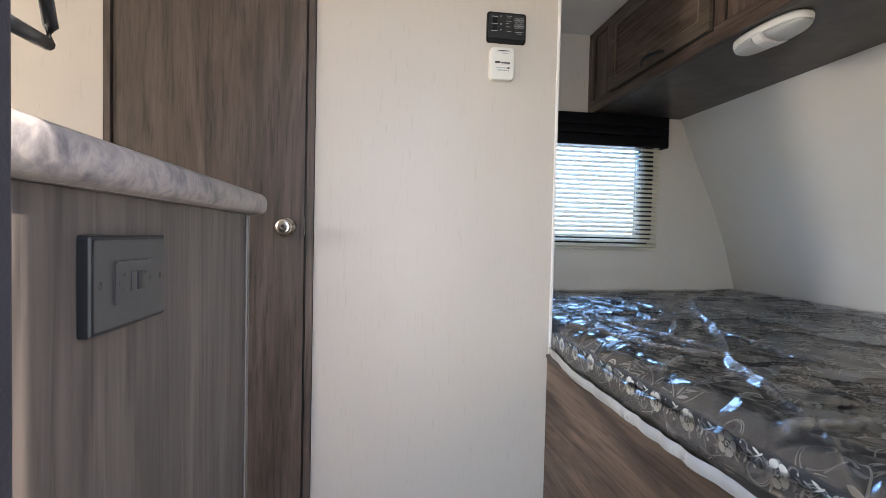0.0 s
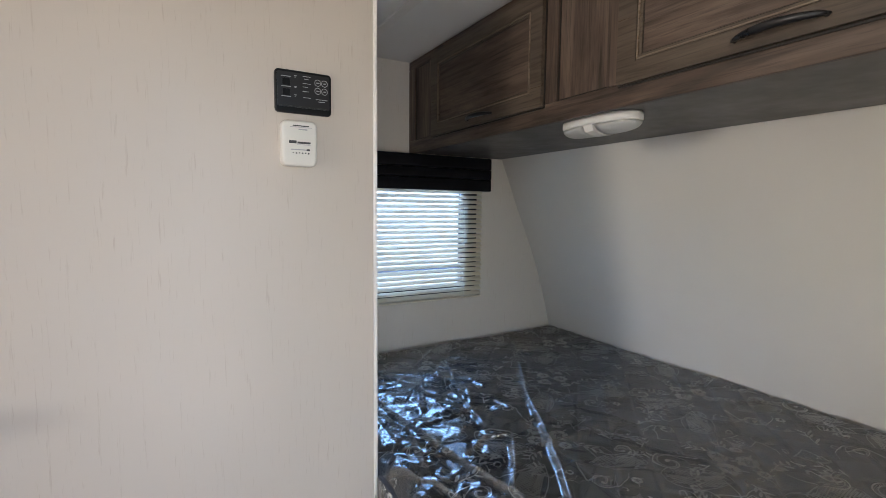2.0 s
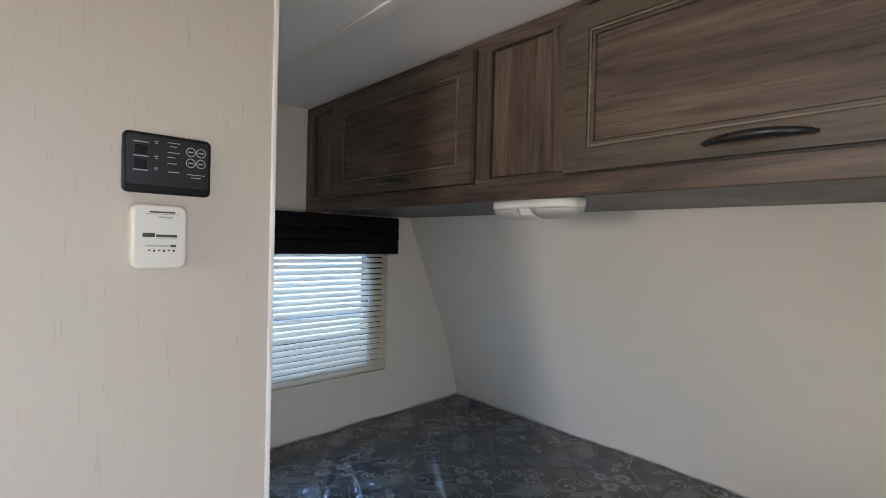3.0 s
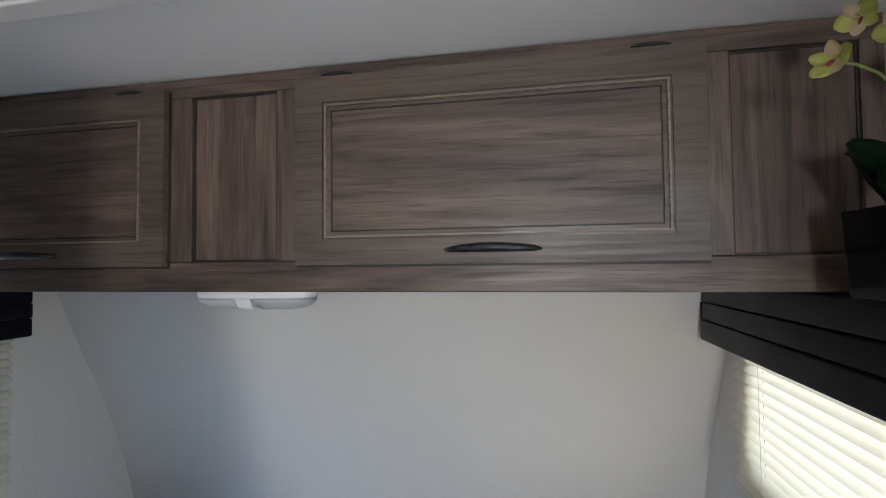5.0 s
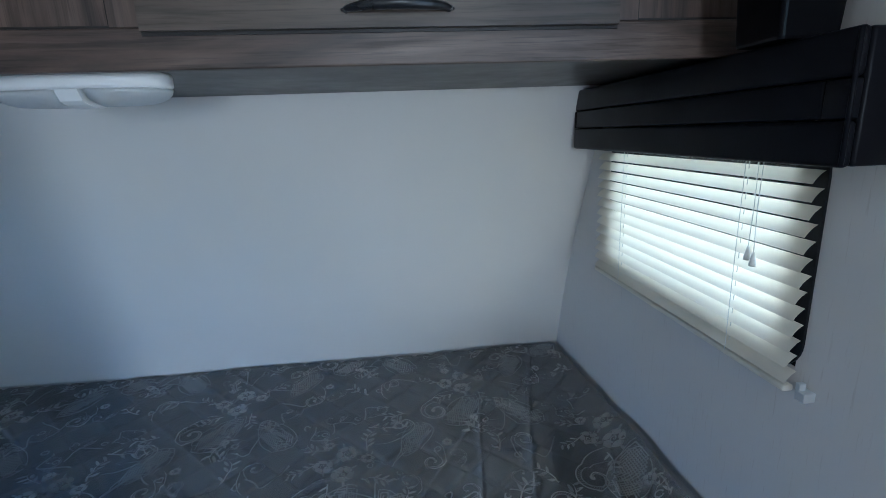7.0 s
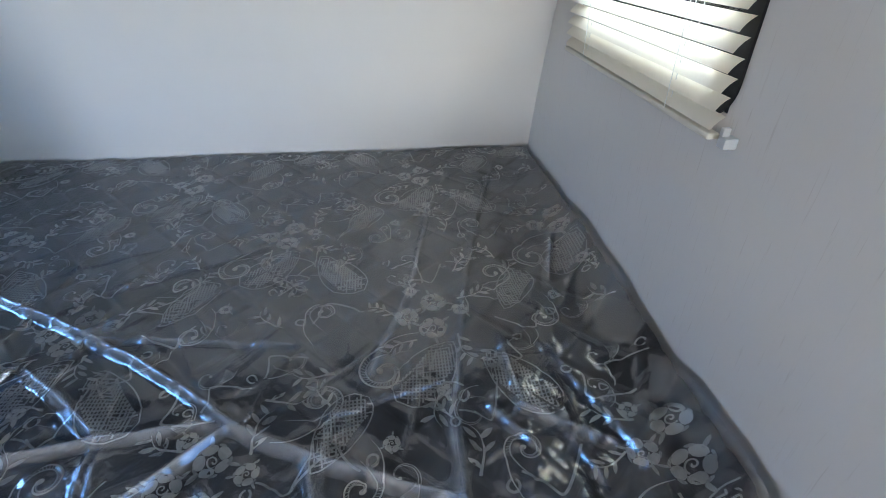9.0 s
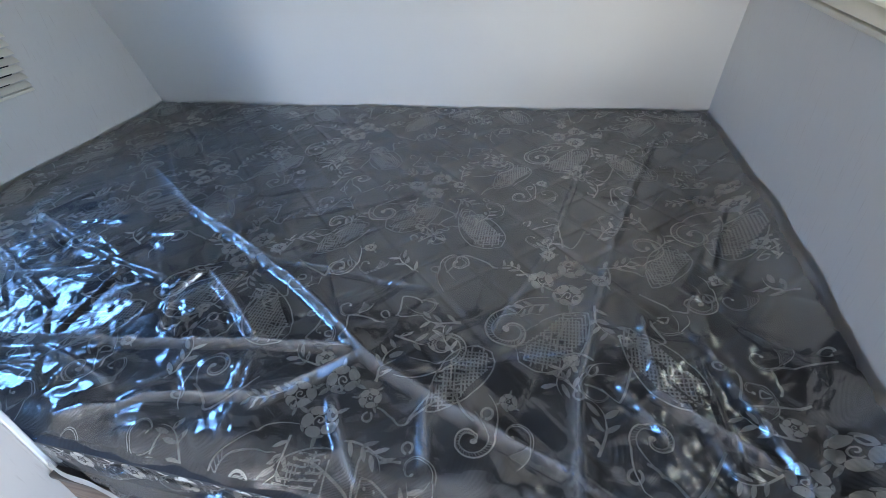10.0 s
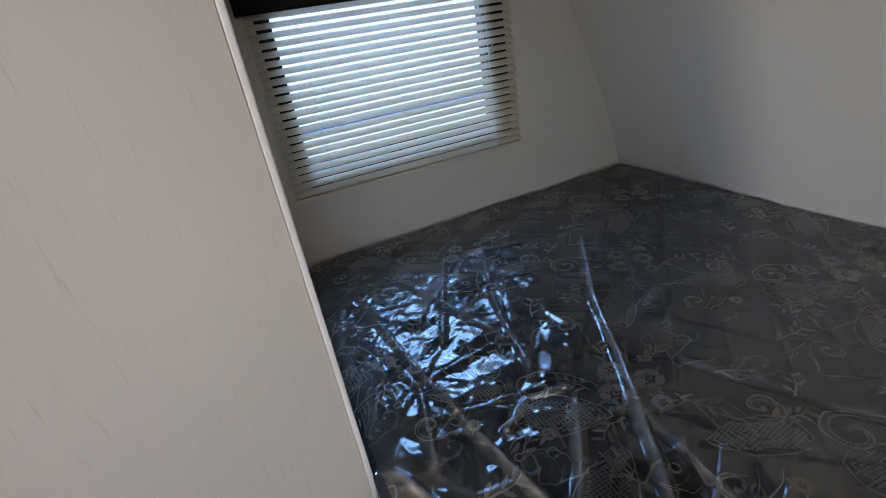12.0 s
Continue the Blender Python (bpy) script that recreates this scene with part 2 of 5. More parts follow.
def cloth(name, base, light):
    """Woven ticking with a fine twill."""
    m, n, l, b = material(name, 0.75)
    w = n.new("ShaderNodeTexWave")
    w.inputs["Scale"].default_value, w.inputs["Distortion"].default_value = 1.0, 0.6
    l.new(coords(n, l, (190.0, 120.0, 10.0), False), w.inputs["Vector"])
    big = noise_tex(n, l, coords(n, l, (6.0, 6.0, 6.0), False), 1.0, 3.0)
    c = ramp(n, l, w.outputs["Fac"], [(0.2, base), (0.9, light)])
    c = mix(n, l, "MULTIPLY", 0.5, c, ramp(n, l, big, [(0.3, (0.8,) * 3), (0.7, (1.1,) * 3)]))
    l.new(c, b.inputs["Base Color"])
    b.inputs["Sheen Weight"].default_value = 0.15
    bump(n, l, b, w.outputs["Fac"], 0.3, 0.001)
    return m


ticking = cloth("dark_ticking", (0.016, 0.016, 0.020), (0.030, 0.030, 0.036))
thread = cloth("pale_thread", (0.72, 0.72, 0.68), (0.88, 0.87, 0.82))
thread_dim = cloth("grey_thread", (0.32, 0.32, 0.32), (0.74, 0.74, 0.70))


# ---- building helpers ----
ROOT = {}


def box(bm, x0, x1, y0, y1, z0, z1):
    v = [bm.verts.new(p) for p in ((x0, y0, z0), (x1, y0, z0), (x1, y1, z0), (x0, y1, z0), (x0, y0, z1), (x1, y0, z1), (x1, y1, z1), (x0, y1, z1))]
    for f in ((0, 3, 2, 1), (4, 5, 6, 7), (0, 1, 5, 4), (1, 2, 6, 5), (2, 3, 7, 6), (3, 0, 4, 7)):
        bm.faces.new([v[i] for i in f])
    return bm


def boxes(*spans):
    bm = bmesh.new()
    for s in spans:
        box(bm, *s)
    return bm


def rounded(bm, width, segments=2):
    bmesh.ops.bevel(bm, geom=list(bm.edges), offset=width, segments=segments, profile=0.5, affect="EDGES", clamp_overlap=True)
    return bm


def to_mesh(name, bm, mat, smooth=False):
    me = bpy.data.meshes.new(name)
    bm.normal_update()
    bm.to_mesh(me)
    bm.free()
    for m in (mat if isinstance(mat, (list, tuple)) else [mat]):
        me.materials.append(m)
    if smooth:
        for p in me.polygons:
            p.use_smooth = True
    return me


def thing(name, at, label, category, group="", kind=""):
    """An Empty at the thing's base; its parts are given in the world's metres."""
    ob = new(name)
    ob.empty_display_size = 0.05
    ob.location = at
    ROOT[ob] = Vector(at)
    return tagged(ob, label, category, group, kind)


def part(name, bm, mat, parent, label="", smooth=False):
    base = ROOT[parent]
    bmesh.ops.translate(bm, verts=bm.verts, vec=-base)
    ob = new(name, to_mesh(name, bm, mat, smooth))
    ob.parent = parent
    ROOT[ob] = base
    return tagged(ob, label)


def solid(name, bm, mat, label, category, group="", kind="", smooth=False):
    ob = new(name, to_mesh(name, bm, mat, smooth))
    ROOT[ob] = Vector((0, 0, 0))
    return tagged(ob, label, category, group, kind)


def tube(bm, points, radii, sides=8, flat=1.0):
    """A tapered tube along points."""
    rings = []
    pts = [Vector(p) for p in points]
    for i, p in enumerate(pts):
        d = (pts[min(i + 1, len(pts) - 1)] - pts[max(i - 1, 0)]).normalized()
        side = d.cross(Vector((0, 0, 1)))
        side = side.normalized() if side.length > 1e-4 else Vector((1, 0, 0))
        up = side.cross(d)
        r = radii[i] if isinstance(radii, (list, tuple)) else radii
        rings.append([bm.verts.new(p + r * (math.cos(a) * side + flat * math.sin(a) * up)) for a in (2 * math.pi * k / sides for k in range(sides))])
    for a, b in zip(rings, rings[1:]):
        for k in range(sides):
            bm.faces.new((a[k], a[(k + 1) % sides], b[(k + 1) % sides], b[k]))
    bm.faces.new(rings[0][::-1])
    bm.faces.new(rings[-1])
    return bm


def prism(bm, outline, lo, hi, axis="z"):
    """A closed outline (two coordinates a point) drawn out along an axis."""
    def at(p, h):
        return {"z": (p[0], p[1], h), "y": (p[0], h, p[1]), "x": (h, p[0], p[1])}[axis]
    a, b = [bm.verts.new(at(p, lo)) for p in outline], [bm.verts.new(at(p, hi)) for p in outline]
    k = len(outline)
    bm.faces.new(a[::-1]), bm.faces.new(b)
    for i in range(k):
        bm.faces.new((a[i], a[(i + 1) % k], b[(i + 1) % k], b[i]))
    bmesh.ops.recalc_face_normals(bm, faces=bm.faces)
    return bm


def round_rect(x0, x1, y0, y1, r, steps=5):
    out = []
    for cx, cy, a0 in ((x1 - r, y1 - r, 0), (x0 + r, y1 - r, 90), (x0 + r, y0 + r, 180), (x1 - r, y0 + r, 270)):
        out += [(cx + r * math.cos(radians(a0 + 90 * i / steps)), cy + r * math.sin(radians(a0 + 90 * i / steps))) for i in range(steps + 1)]
    return out


def ring(bm, outer, inner, lo, hi, axis="z"):
    """A frame between two outlines of the same count of points."""
    def at(p, h):
        return {"z": (p[0], p[1], h), "y": (p[0], h, p[1]), "x": (h, p[0], p[1])}[axis]
    k = len(outer)
    v = [[bm.verts.new(at(p, h)) for p in o] for o in (outer, inner) for h in (lo, hi)]
    for i in range(k):
        j = (i + 1) % k
        bm.faces.new((v[0][i], v[0][j], v[1][j], v[1][i]))
        bm.faces.new((v[2][i], v[3][i], v[3][j], v[2][j]))
        bm.faces.new((v[0][i], v[2][i], v[2][j], v[0][j]))
        bm.faces.new((v[1][i], v[1][j], v[3][j], v[3][i]))
    bmesh.ops.recalc_face_normals(bm, faces=bm.faces)
    return bm


# ---- the shell ----
def side_wall(y0, y1, x0, x1, z0, z1, holes):
    """A wall along x as boxes round its openings (x0, x1, z0, z1)."""
    bm, x = bmesh.new(), x0
    for a, b, lo, hi in sorted(holes):
        box(bm, x, a, y0, y1, z0, z1)
        if lo > z0:
            box(bm, a, b, y0, y1, z0, lo)
        box(bm, a, b, y0, y1, hi, z1)
        x = b
    box(bm, x, x1, y0, y1, z0, z1)
    return bm


WIN_S, WIN_N = (1.734, 2.43, 1.025, 1.40), (1.457, 2.268, 0.815, 1.42)
ENTRY = (0.523, 1.195, FL - 0.005, 1.88)
X_END = 3.00
solid("floor", boxes((W_IN - 0.05, X_END, S_OUT, N_OUT, FL - 0.06, FL)), floor_mat, "brown wood-look vinyl floor of the trailer", "floor", kind="structure")
solid("ceiling", boxes((W_IN - 0.05, X_END, S_OUT, N_OUT, CEIL, CEIL + 0.05)), ceil_mat, "off-white smooth trailer ceiling board", "ceiling", kind="structure")
solid("wall_south", side_wall(S_OUT, S_IN, W_IN - 0.05, X_END, FL, CEIL, [ENTRY, WIN_S]), wall_mat, "off-white vinyl-faced side wall with entry doorway and window", "wall", kind="structure")
solid("wall_north", side_wall(N_IN, N_OUT, W_IN - 0.05, X_END, FL, CEIL, [WIN_N]), wall_mat, "off-white vinyl-faced side wall with window beside the bed", "wall", kind="structure")
# the opening in this end wall is added for the west fill lamp
solid("wall_west", boxes((W_IN - 0.05, W_IN, S_IN, 0.82, FL, CEIL), (W_IN - 0.05, W_IN, 1.50, N_IN, FL, CEIL), (W_IN - 0.05, W_IN, 0.82, 1.50, FL, 1.06), (W_IN - 0.05, W_IN, 0.82, 1.50, 1.66, CEIL)), wall_mat, "plain off-white end wall with an unseen opening added for fill light", "wall", kind="structure")

# raked front wall, curving out towards the bed
PROFILE = [(2.270, CEIL), (2.385, 1.80), (2.492, 1.556), (2.560, 1.40), (2.613, 1.275), (2.668, 1.16), (2.722, 1.04), (2.775, 0.91), (2.823, 0.77), (2.860, 0.64), (2.890, 0.53), (2.910, 0.40), (2.915, FL)]
bm = bmesh.new()
prism(bm, PROFILE + [(X_END, FL), (X_END, CEIL)], S_IN, N_IN, "y")
solid("wall_east", bm, front_mat, "off-white raked front wall above the bed", "wall", kind="structure")

solid("trim_ceiling", rounded(boxes((1.585, 1.627, S_IN, N_IN, CEIL - 0.008, CEIL - 0.0005)), 0.003), white_trim, "white batten covering the ceiling joint", "trim", kind="structure")

# bathroom walls and door
DOOR_L, DOOR_R, DOOR_H = -0.125, 0.470, 1.86
bm = bmesh.new()
box(bm, 0.498, BATH_X - 0.008, PART_Y, PART_Y + 0.032, FL, CEIL)
box(bm, W_IN, DOOR_L - 0.02, PART_Y, PART_Y + 0.032, FL, CEIL)
box(bm, DOOR_L - 0.02, 0.498, PART_Y, PART_Y + 0.032, DOOR_H + 0.02, CEIL)
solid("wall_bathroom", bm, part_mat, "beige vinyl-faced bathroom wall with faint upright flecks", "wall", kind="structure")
solid("wall_bathroom_side", boxes((BATH_X - 0.032, BATH_X, PART_Y + 0.033, N_IN, FL, CEIL)), wall_mat, "off-white bathroom side wall at the head of the bed", "wall", kind="structure")
solid("trim_corner", rounded(boxes((BATH_X - 0.007, BATH_X + 0.004, PART_Y - 0.004, PART_Y + 0.0325, FL, CEIL - 0.001)), 0.003, 3), white_trim, "white plastic corner trim of the bathroom wall", "trim", kind="structure")
solid("trim_door", boxes((0.474, 0.496, PART_Y - 0.006, PART_Y + 0.03, FL, DOOR_H), (DOOR_L - 0.018, DOOR_L + 0.002, PART_Y - 0.006, PART_Y + 0.03, FL, DOOR_H), (DOOR_L - 0.018, 0.496, PART_Y - 0.006, PART_Y + 0.03, DOOR_H + 0.001, DOOR_H + 0.018)), wood_door, "dark woodgrain casing round the bathroom door", "trim", kind="structure")

door = thing("door_1", (0.18, PART_Y, FL), "closed dark woodgrain bathroom door with round nickel knob", "door", kind="structure")
part("panel", rounded(boxes((DOOR_L + 0.006, DOOR_R - 0.004, PART_Y + 0.002, PART_Y + 0.026, FL + 0.012, DOOR_H - 0.004)), 0.002), wood_door, door)
# dark strip set in the slit paints the shade between door and casing
part("gap_seal", boxes((DOOR_R - 0.003, DOOR_R + 0.003, PART_Y + 0.010, PART_Y + 0.028, FL + 0.012, DOOR_H - 0.004)), dark_edge, door)


def turned(bm, centre, axis, rings, sides=24):
    """A solid of turning: rings of (distance along the axis, radius)."""
    a = Vector(axis).normalized()
    u = a.orthogonal().normalized()
    w = a.cross(u)
    rows = [[bm.verts.new(Vector(centre) + d * a + r * (math.cos(2 * math.pi * k / sides) * u + math.sin(2 * math.pi * k / sides) * w)) for k in range(sides)] for d, r in rings]
    for p, q in zip(rows, rows[1:]):
        for k in range(sides):
            bm.faces.new((p[k], p[(k + 1) % sides], q[(k + 1) % sides], q[k]))
    bm.faces.new(rows[0][::-1]), bm.faces.new(rows[-1])
    bmesh.ops.recalc_face_normals(bm, faces=bm.faces)
    return bm


KNOB = (0.410, PART_Y + 0.002, 0.851)
knob = part("knob", turned(bmesh.new(), KNOB, (0, -1, 0), [(0.020, 0.011), (0.030, 0.012), (0.036, 0.020), (0.046, 0.0265), (0.056, 0.027), (0.064, 0.023), (0.067, 0.015), (0.066, 0.004)]), nickel, door, "round brushed nickel knob", True)
part("rose_plate", turned(bmesh.new(), KNOB, (0, -1, 0), [(0.0, 0.033), (0.006, 0.033), (0.012, 0.028), (0.020, 0.014), (0.022, 0.012)]), nickel, door, "round nickel rose plate", True)
part("privacy_pin", turned(bmesh.new(), KNOB, (0, -1, 0), [(0.064, 0.005), (0.0685, 0.0045), (0.069, 0.002)], 12), dark_edge, knob)
part("latch_plate", boxes((0.4655, 0.4675, PART_Y - 0.0005, PART_Y + 0.024, 0.826, 0.880)), nickel, door)

# entry doorway frame
bm = boxes((0.503, 0.531, S_OUT - 0.03, S_IN + 0.006, FL - 0.01, 1.90), (1.193, 1.215, S_OUT - 0.03, S_IN + 0.006, FL - 0.01, 1.90), (0.503, 1.215, S_OUT - 0.03, S_IN + 0.006, 1.878, 1.90))
frame_ob = solid("door_frame", rounded(bm, 0.003), black_vinyl, "black entry door frame with rubber seal", "door frame", kind="structure")
part("grab_loop", tube(bmesh.new(), [(0.506, 0.784, 0.962), (0.494, 0.835, 0.986), (0.484, 0.872, 0.988), (0.480, 0.884, 0.972), (0.484, 0.874, 0.957), (0.496, 0.838, 0.950), (0.507, 0.784, 0.944)], 0.0045, 10), black_satin, frame_ob, "black curved grab loop", True)

# ---- kitchen end ----
CX = 0.500
counter = thing("base_cabinet", (0.1, 1.1, FL), "grey-brown woodgrain kitchen base cabinet with an outlet in its end", "cabinet")
part("end_panel", boxes((CX - 0.016, CX, S_IN + 0.001, 1.300, FL, 0.861)), wood_counter, counter)
part("front_panel", boxes((-0.20, CX - 0.018, 1.282, 1.299, FL, 0.861)), wood_counter, counter)
part("edge_strip", rounded(boxes((CX - 0.018, CX + 0.003, 1.3005, 1.313, FL, 0.8605)), 0.002), dark_soffit, counter, "dark grey edge strip")
part("carcass", boxes((-0.20, CX - 0.02, S_IN + 0.001, 1.279, FL + 0.02, 0.860)), wood_counter, counter)
top = bmesh.new()
prism(top, round_rect(-0.22, CX + 0.020, S_IN - 0.02, 1.372, 0.022, 6), 0.8620, 0.898, "z")
top_edges = [e for e in top.edges if abs(e.verts[0].co.z - e.verts[1].co.z) < 1e-4]
bmesh.ops.bevel(top, geom=top_edges, offset=0.014, segments=5, profile=0.5, affect="EDGES")
for v in top.verts:
    v.co.y = max(v.co.y, S_IN + 0.001)
solid("countertop", top, laminate_mat, "grey stone-look laminate countertop with rounded edge", "countertop", smooth=True)


def outlet(y, z, x, upright, label):
    """A duplex outlet with its cover plate on a face that looks along +x."""
    w, h = (0.072, 0.116) if upright else (0.130, 0.076)
    ob = thing("wall_outlet", (x, y, z), label, "outlet")
    bm = bmesh.new()
    prism(bm, round_rect(y - w / 2, y + w / 2, z - h / 2, z + h / 2, 0.003, 3), x + 0.0003, x + 0.009, "x")
    front = [e for e in bm.edges if all(v.co.x > x + 0.008 for v in e.verts)]
    bmesh.ops.bevel(bm, geom=front, offset=0.004, segments=3, profile=0.6, affect="EDGES")
    part("cover_plate", bm, black_plastic, ob, "black bevelled cover plate")
    if not upright:
        cap = bmesh.new()
        prism(cap, round_rect(y - w / 2 + 0.004, y + w / 2 - 0.004, z - h / 2 + 0.004, z + h / 2 - 0.004, 0.002, 3), x + 0.0085, x + 0.0095, "x")
        part("plate_face", cap, pewter, ob, "grey plate face")
    a, b = (0.034, 0.068) if upright else (0.068, 0.034)
    face = bmesh.new()
    prism(face, round_rect(y - a / 2, y + a / 2, z - b / 2, z + b / 2, 0.003, 3), x + 0.0085, x + 0.0112, "x")
    part("socket_face", face, black_plastic if upright else pewter, ob, "grey socket face")
    seam = bmesh.new()
    ring(seam, round_rect(y - a / 2 - 0.0012, y + a / 2 + 0.0012, z - b / 2 - 0.0012, z + b / 2 + 0.0012, 0.003, 3), round_rect(y - a / 2 + 0.0002, y + a / 2 - 0.0002, z - b / 2 + 0.0002, z + b / 2 - 0.0002, 0.003, 3), x + 0.0088, x + 0.0096, "x")
    part("seam", seam, dark_edge, ob)
    for s in (-1, 1):
        for du, dv, hu, hv in ((-0.006, 0.018, 0.0011, 0.004), (0.006, 0.018, 0.0011, 0.0032), (0.0, 0.026, 0.0022, 0.0022)):
            u, v = (du, s * dv) if upright else (s * dv, du)
            hu2, hv2 = (hu, hv) if upright else (hv, hu)
            part("slot", boxes((x + 0.0105, x + 0.0115, y + u - hu2, y + u + hu2, z + v - hv2, z + v + hv2)), dark_edge, ob)
        u, v = (0, s * 0.048) if upright else (s * 0.052, 0)
        part("screw", turned(bmesh.new(), (x + 0.0085, y + u, z + v), (1, 0, 0), [(0, 0.0036), (0.0012, 0.0034), (0.0018, 0.002)], 12), dark_edge, ob)
    if not upright:
        for s in (-1, 1):
            part("test_button", rounded(boxes((x + 0.0108, x + 0.0125, y + s * 0.005 - 0.004, y + s * 0.005 + 0.004, z - 0.008, z + 0.008)), 0.0008), pewter if s < 0 else black_plastic, ob)
    return ob


outlet(0.935, 0.793, CX, False, "grey safety outlet with black-edged plate on the cabinet end").scale = (1.0, 0.90, 0.96)
outlet(1.884, 0.058, 1.336, True, "black outlet low on the wooden bed base")

# ---- bed ----
BX0, BX1, BY0, BY1 = 1.332, 2.884, 0.782, 3.114
base = thing("bed_base", (1.8, 1.6, FL), "dark woodgrain bed platform filling the trailer front", "bed base")
part("front_board", boxes((1.318, 1.336, S_IN + 0.001, PART_Y - 0.005, FL, 0.405)), wood_y, base)
# deck is coloured near-black to stand for shadow in the gap beside the mattress
part("deck", boxes((1.3405, 2.90, S_IN + 0.002, N_IN - 0.002, 0.36, 0.40)), dark_edge, base)
part("top_rail", rounded(boxes((1.312, 1.3400, S_IN + 0.001, PART_Y - 0.005, 0.4055, 0.418)), 0.003), dark_soffit, base)

rng = np.random.RandomState(7)


def value_noise(x, y, scale, seed):
    """Smooth noise on arrays, -1 to 1."""
    r = np.random.RandomState(seed)
    g = r.uniform(-1, 1, (128, 128))
    u, v = (x * scale) % 127, (y * scale) % 127
    i, j = np.floor(u).astype(int), np.floor(v).astype(int)
    fu, fv = u - i, v - j
    fu, fv = fu * fu * (3 - 2 * fu), fv * fv * (3 - 2 * fv)
    i2, j2 = (i + 1) % 128, (j + 1) % 128
    return (g[i, j] * (1 - fu) * (1 - fv) + g[i2, j] * fu * (1 - fv) + g[i, j2] * (1 - fu) * fv + g[i2, j2] * fu * fv)


def fold_noise(x, y, scale, seed):
    """Gradient noise on arrays, about -1 to 1, turned by the seed so that no grid shows."""
    r = np.random.RandomState(seed)
    ang = r.uniform(0, 2 * np.pi, (96, 96))
    gx_, gy_ = np.cos(ang), np.sin(ang)
    t = 0.5 + seed * 1.3
    u, v = (x * math.cos(t) - y * math.sin(t)) * scale + 400.3, (x * math.sin(t) + y * math.cos(t)) * scale + 400.7
    i, j = np.floor(u).astype(int), np.floor(v).astype(int)
    fu, fv = u - i, v - j
    su, sv = fu * fu * (3 - 2 * fu), fv * fv * (3 - 2 * fv)

    def corner(di, dj):
        a, b = (i + di) % 96, (j + dj) % 96
        return gx_[a, b] * (fu - di) + gy_[a, b] * (fv - dj)
    top = corner(0, 0) * (1 - su) + corner(1, 0) * su
    low = corner(0, 1) * (1 - su) + corner(1, 1) * su
    return 1.5 * (top * (1 - sv) + low * sv)


def mattress_height(x, y, depth=0.0065):
    """The quilted top: soft domes between diagonal stitching, rounded off at the sides."""
    a, b = (x + y) / 0.15, (x - y) / 0.15
    d = np.minimum(np.abs(a - np.round(a)), np.abs(b - np.round(b))) * 0.15
    quilt = -depth * np.exp(-(d / 0.009) ** 2)
    sag = 0.006 * value_noise(x, y, 3.0, 3) + 0.002 * value_noise(x, y, 11.0, 4)
    e = np.clip(1 - (x - BX0) / 0.075, 0, 1)
    far = 0.014 * np.clip((x - 2.45) / 0.4, 0, 1)
    rucked = 0.055 * np.clip((2.85 - x) / 0.7, 0, 1) * np.exp(-((y - BY0) / 0.060) ** 2)
    return BED_Z - 0.004 + quilt + sag + far + rucked - 0.048 * e ** 2.2


def grid_mesh(name, X, Y, Z, mats, keep=None, smooth=True):
    h, w = X.shape
    verts = np.stack([X, Y, Z], -1).reshape(-1, 3)
    i = np.arange(h * w).reshape(h, w)
    faces = np.stack([i[:-1, :-1], i[1:, :-1], i[1:, 1:], i[:-1, 1:]], -1)
    faces = faces.reshape(-1, 4) if keep is None else faces[keep]
    me = bpy.data.meshes.new(name)
    me.from_pydata(verts.tolist(), [], faces.tolist())
    me.update()
    for m in mats:
        me.materials.append(m)
    for p in me.polygons:
        p.use_smooth = smooth
    return me


mattress = thing("mattress", (2.0, 1.95, 0.40), "dark charcoal quilted mattress with pale woven roses and scrolls", "mattress")


def mesh_part(name, me, parent, label=""):
    me.transform(Matrix.Translation(-ROOT[parent]))
    ob = new(name, me)
    ob.parent = parent
    ROOT[ob] = ROOT[parent]
    return tagged(ob, label)


gx, gy = np.meshgrid(np.linspace(BX0, BX1, 300), np.linspace(BY0, BY1, 448), indexing="ij")
cellx, celly = (gx[:-1, :-1] + gx[1:, 1:]) / 2, (gy[:-1, :-1] + gy[1:, 1:]) / 2
mesh_part("quilted_top", grid_mesh("quilted_top", gx, gy, mattress_height(gx, gy), [ticking], ~((cellx < BATH_X + 0.006) & (celly > PART_Y - 0.012))), mattress)
for span in ((BX0, BX0 + 0.03, BY0, PART_Y - 0.008, 0.419, 0.496), (BX0 + 0.03, BX1, BY0, BY0 + 0.02, 0.401, 0.482), (BX0 + 0.03, BX1, BY1 - 0.02, BY1, 0.401, 0.482)):
    part("side_band", boxes(span), ticking, mattress)

# woven motifs: ribbons and petals lying on the quilted top
pv, pf, pm = [], [], []


def lay(points, faces, mat):
    k = len(pv)
    pv.extend(points)
    pf.extend([tuple(k + i for i in f) for f in faces])
    pm.extend([mat] * len(faces))


def ribbon(path, width, mat=0):
    width = np.asarray(width) * 1.15
    p = np.array(path)
    d = np.gradient(p, axis=0)
    d /= np.maximum(np.linalg.norm(d, axis=1, keepdims=True), 1e-9)
    nrm = np.stack([-d[:, 1], d[:, 0]], 1)
    w = np.asarray(width) if np.ndim(width) else np.full(len(p), width)
    a, b = p + nrm * w[:, None] / 2, p - nrm * w[:, None] / 2
    pts = [q for pair in zip(a.tolist(), b.tolist()) for q in pair]
    lay(pts, [(2 * i, 2 * i + 2, 2 * i + 3, 2 * i + 1) for i in range(len(p) - 1)], mat)


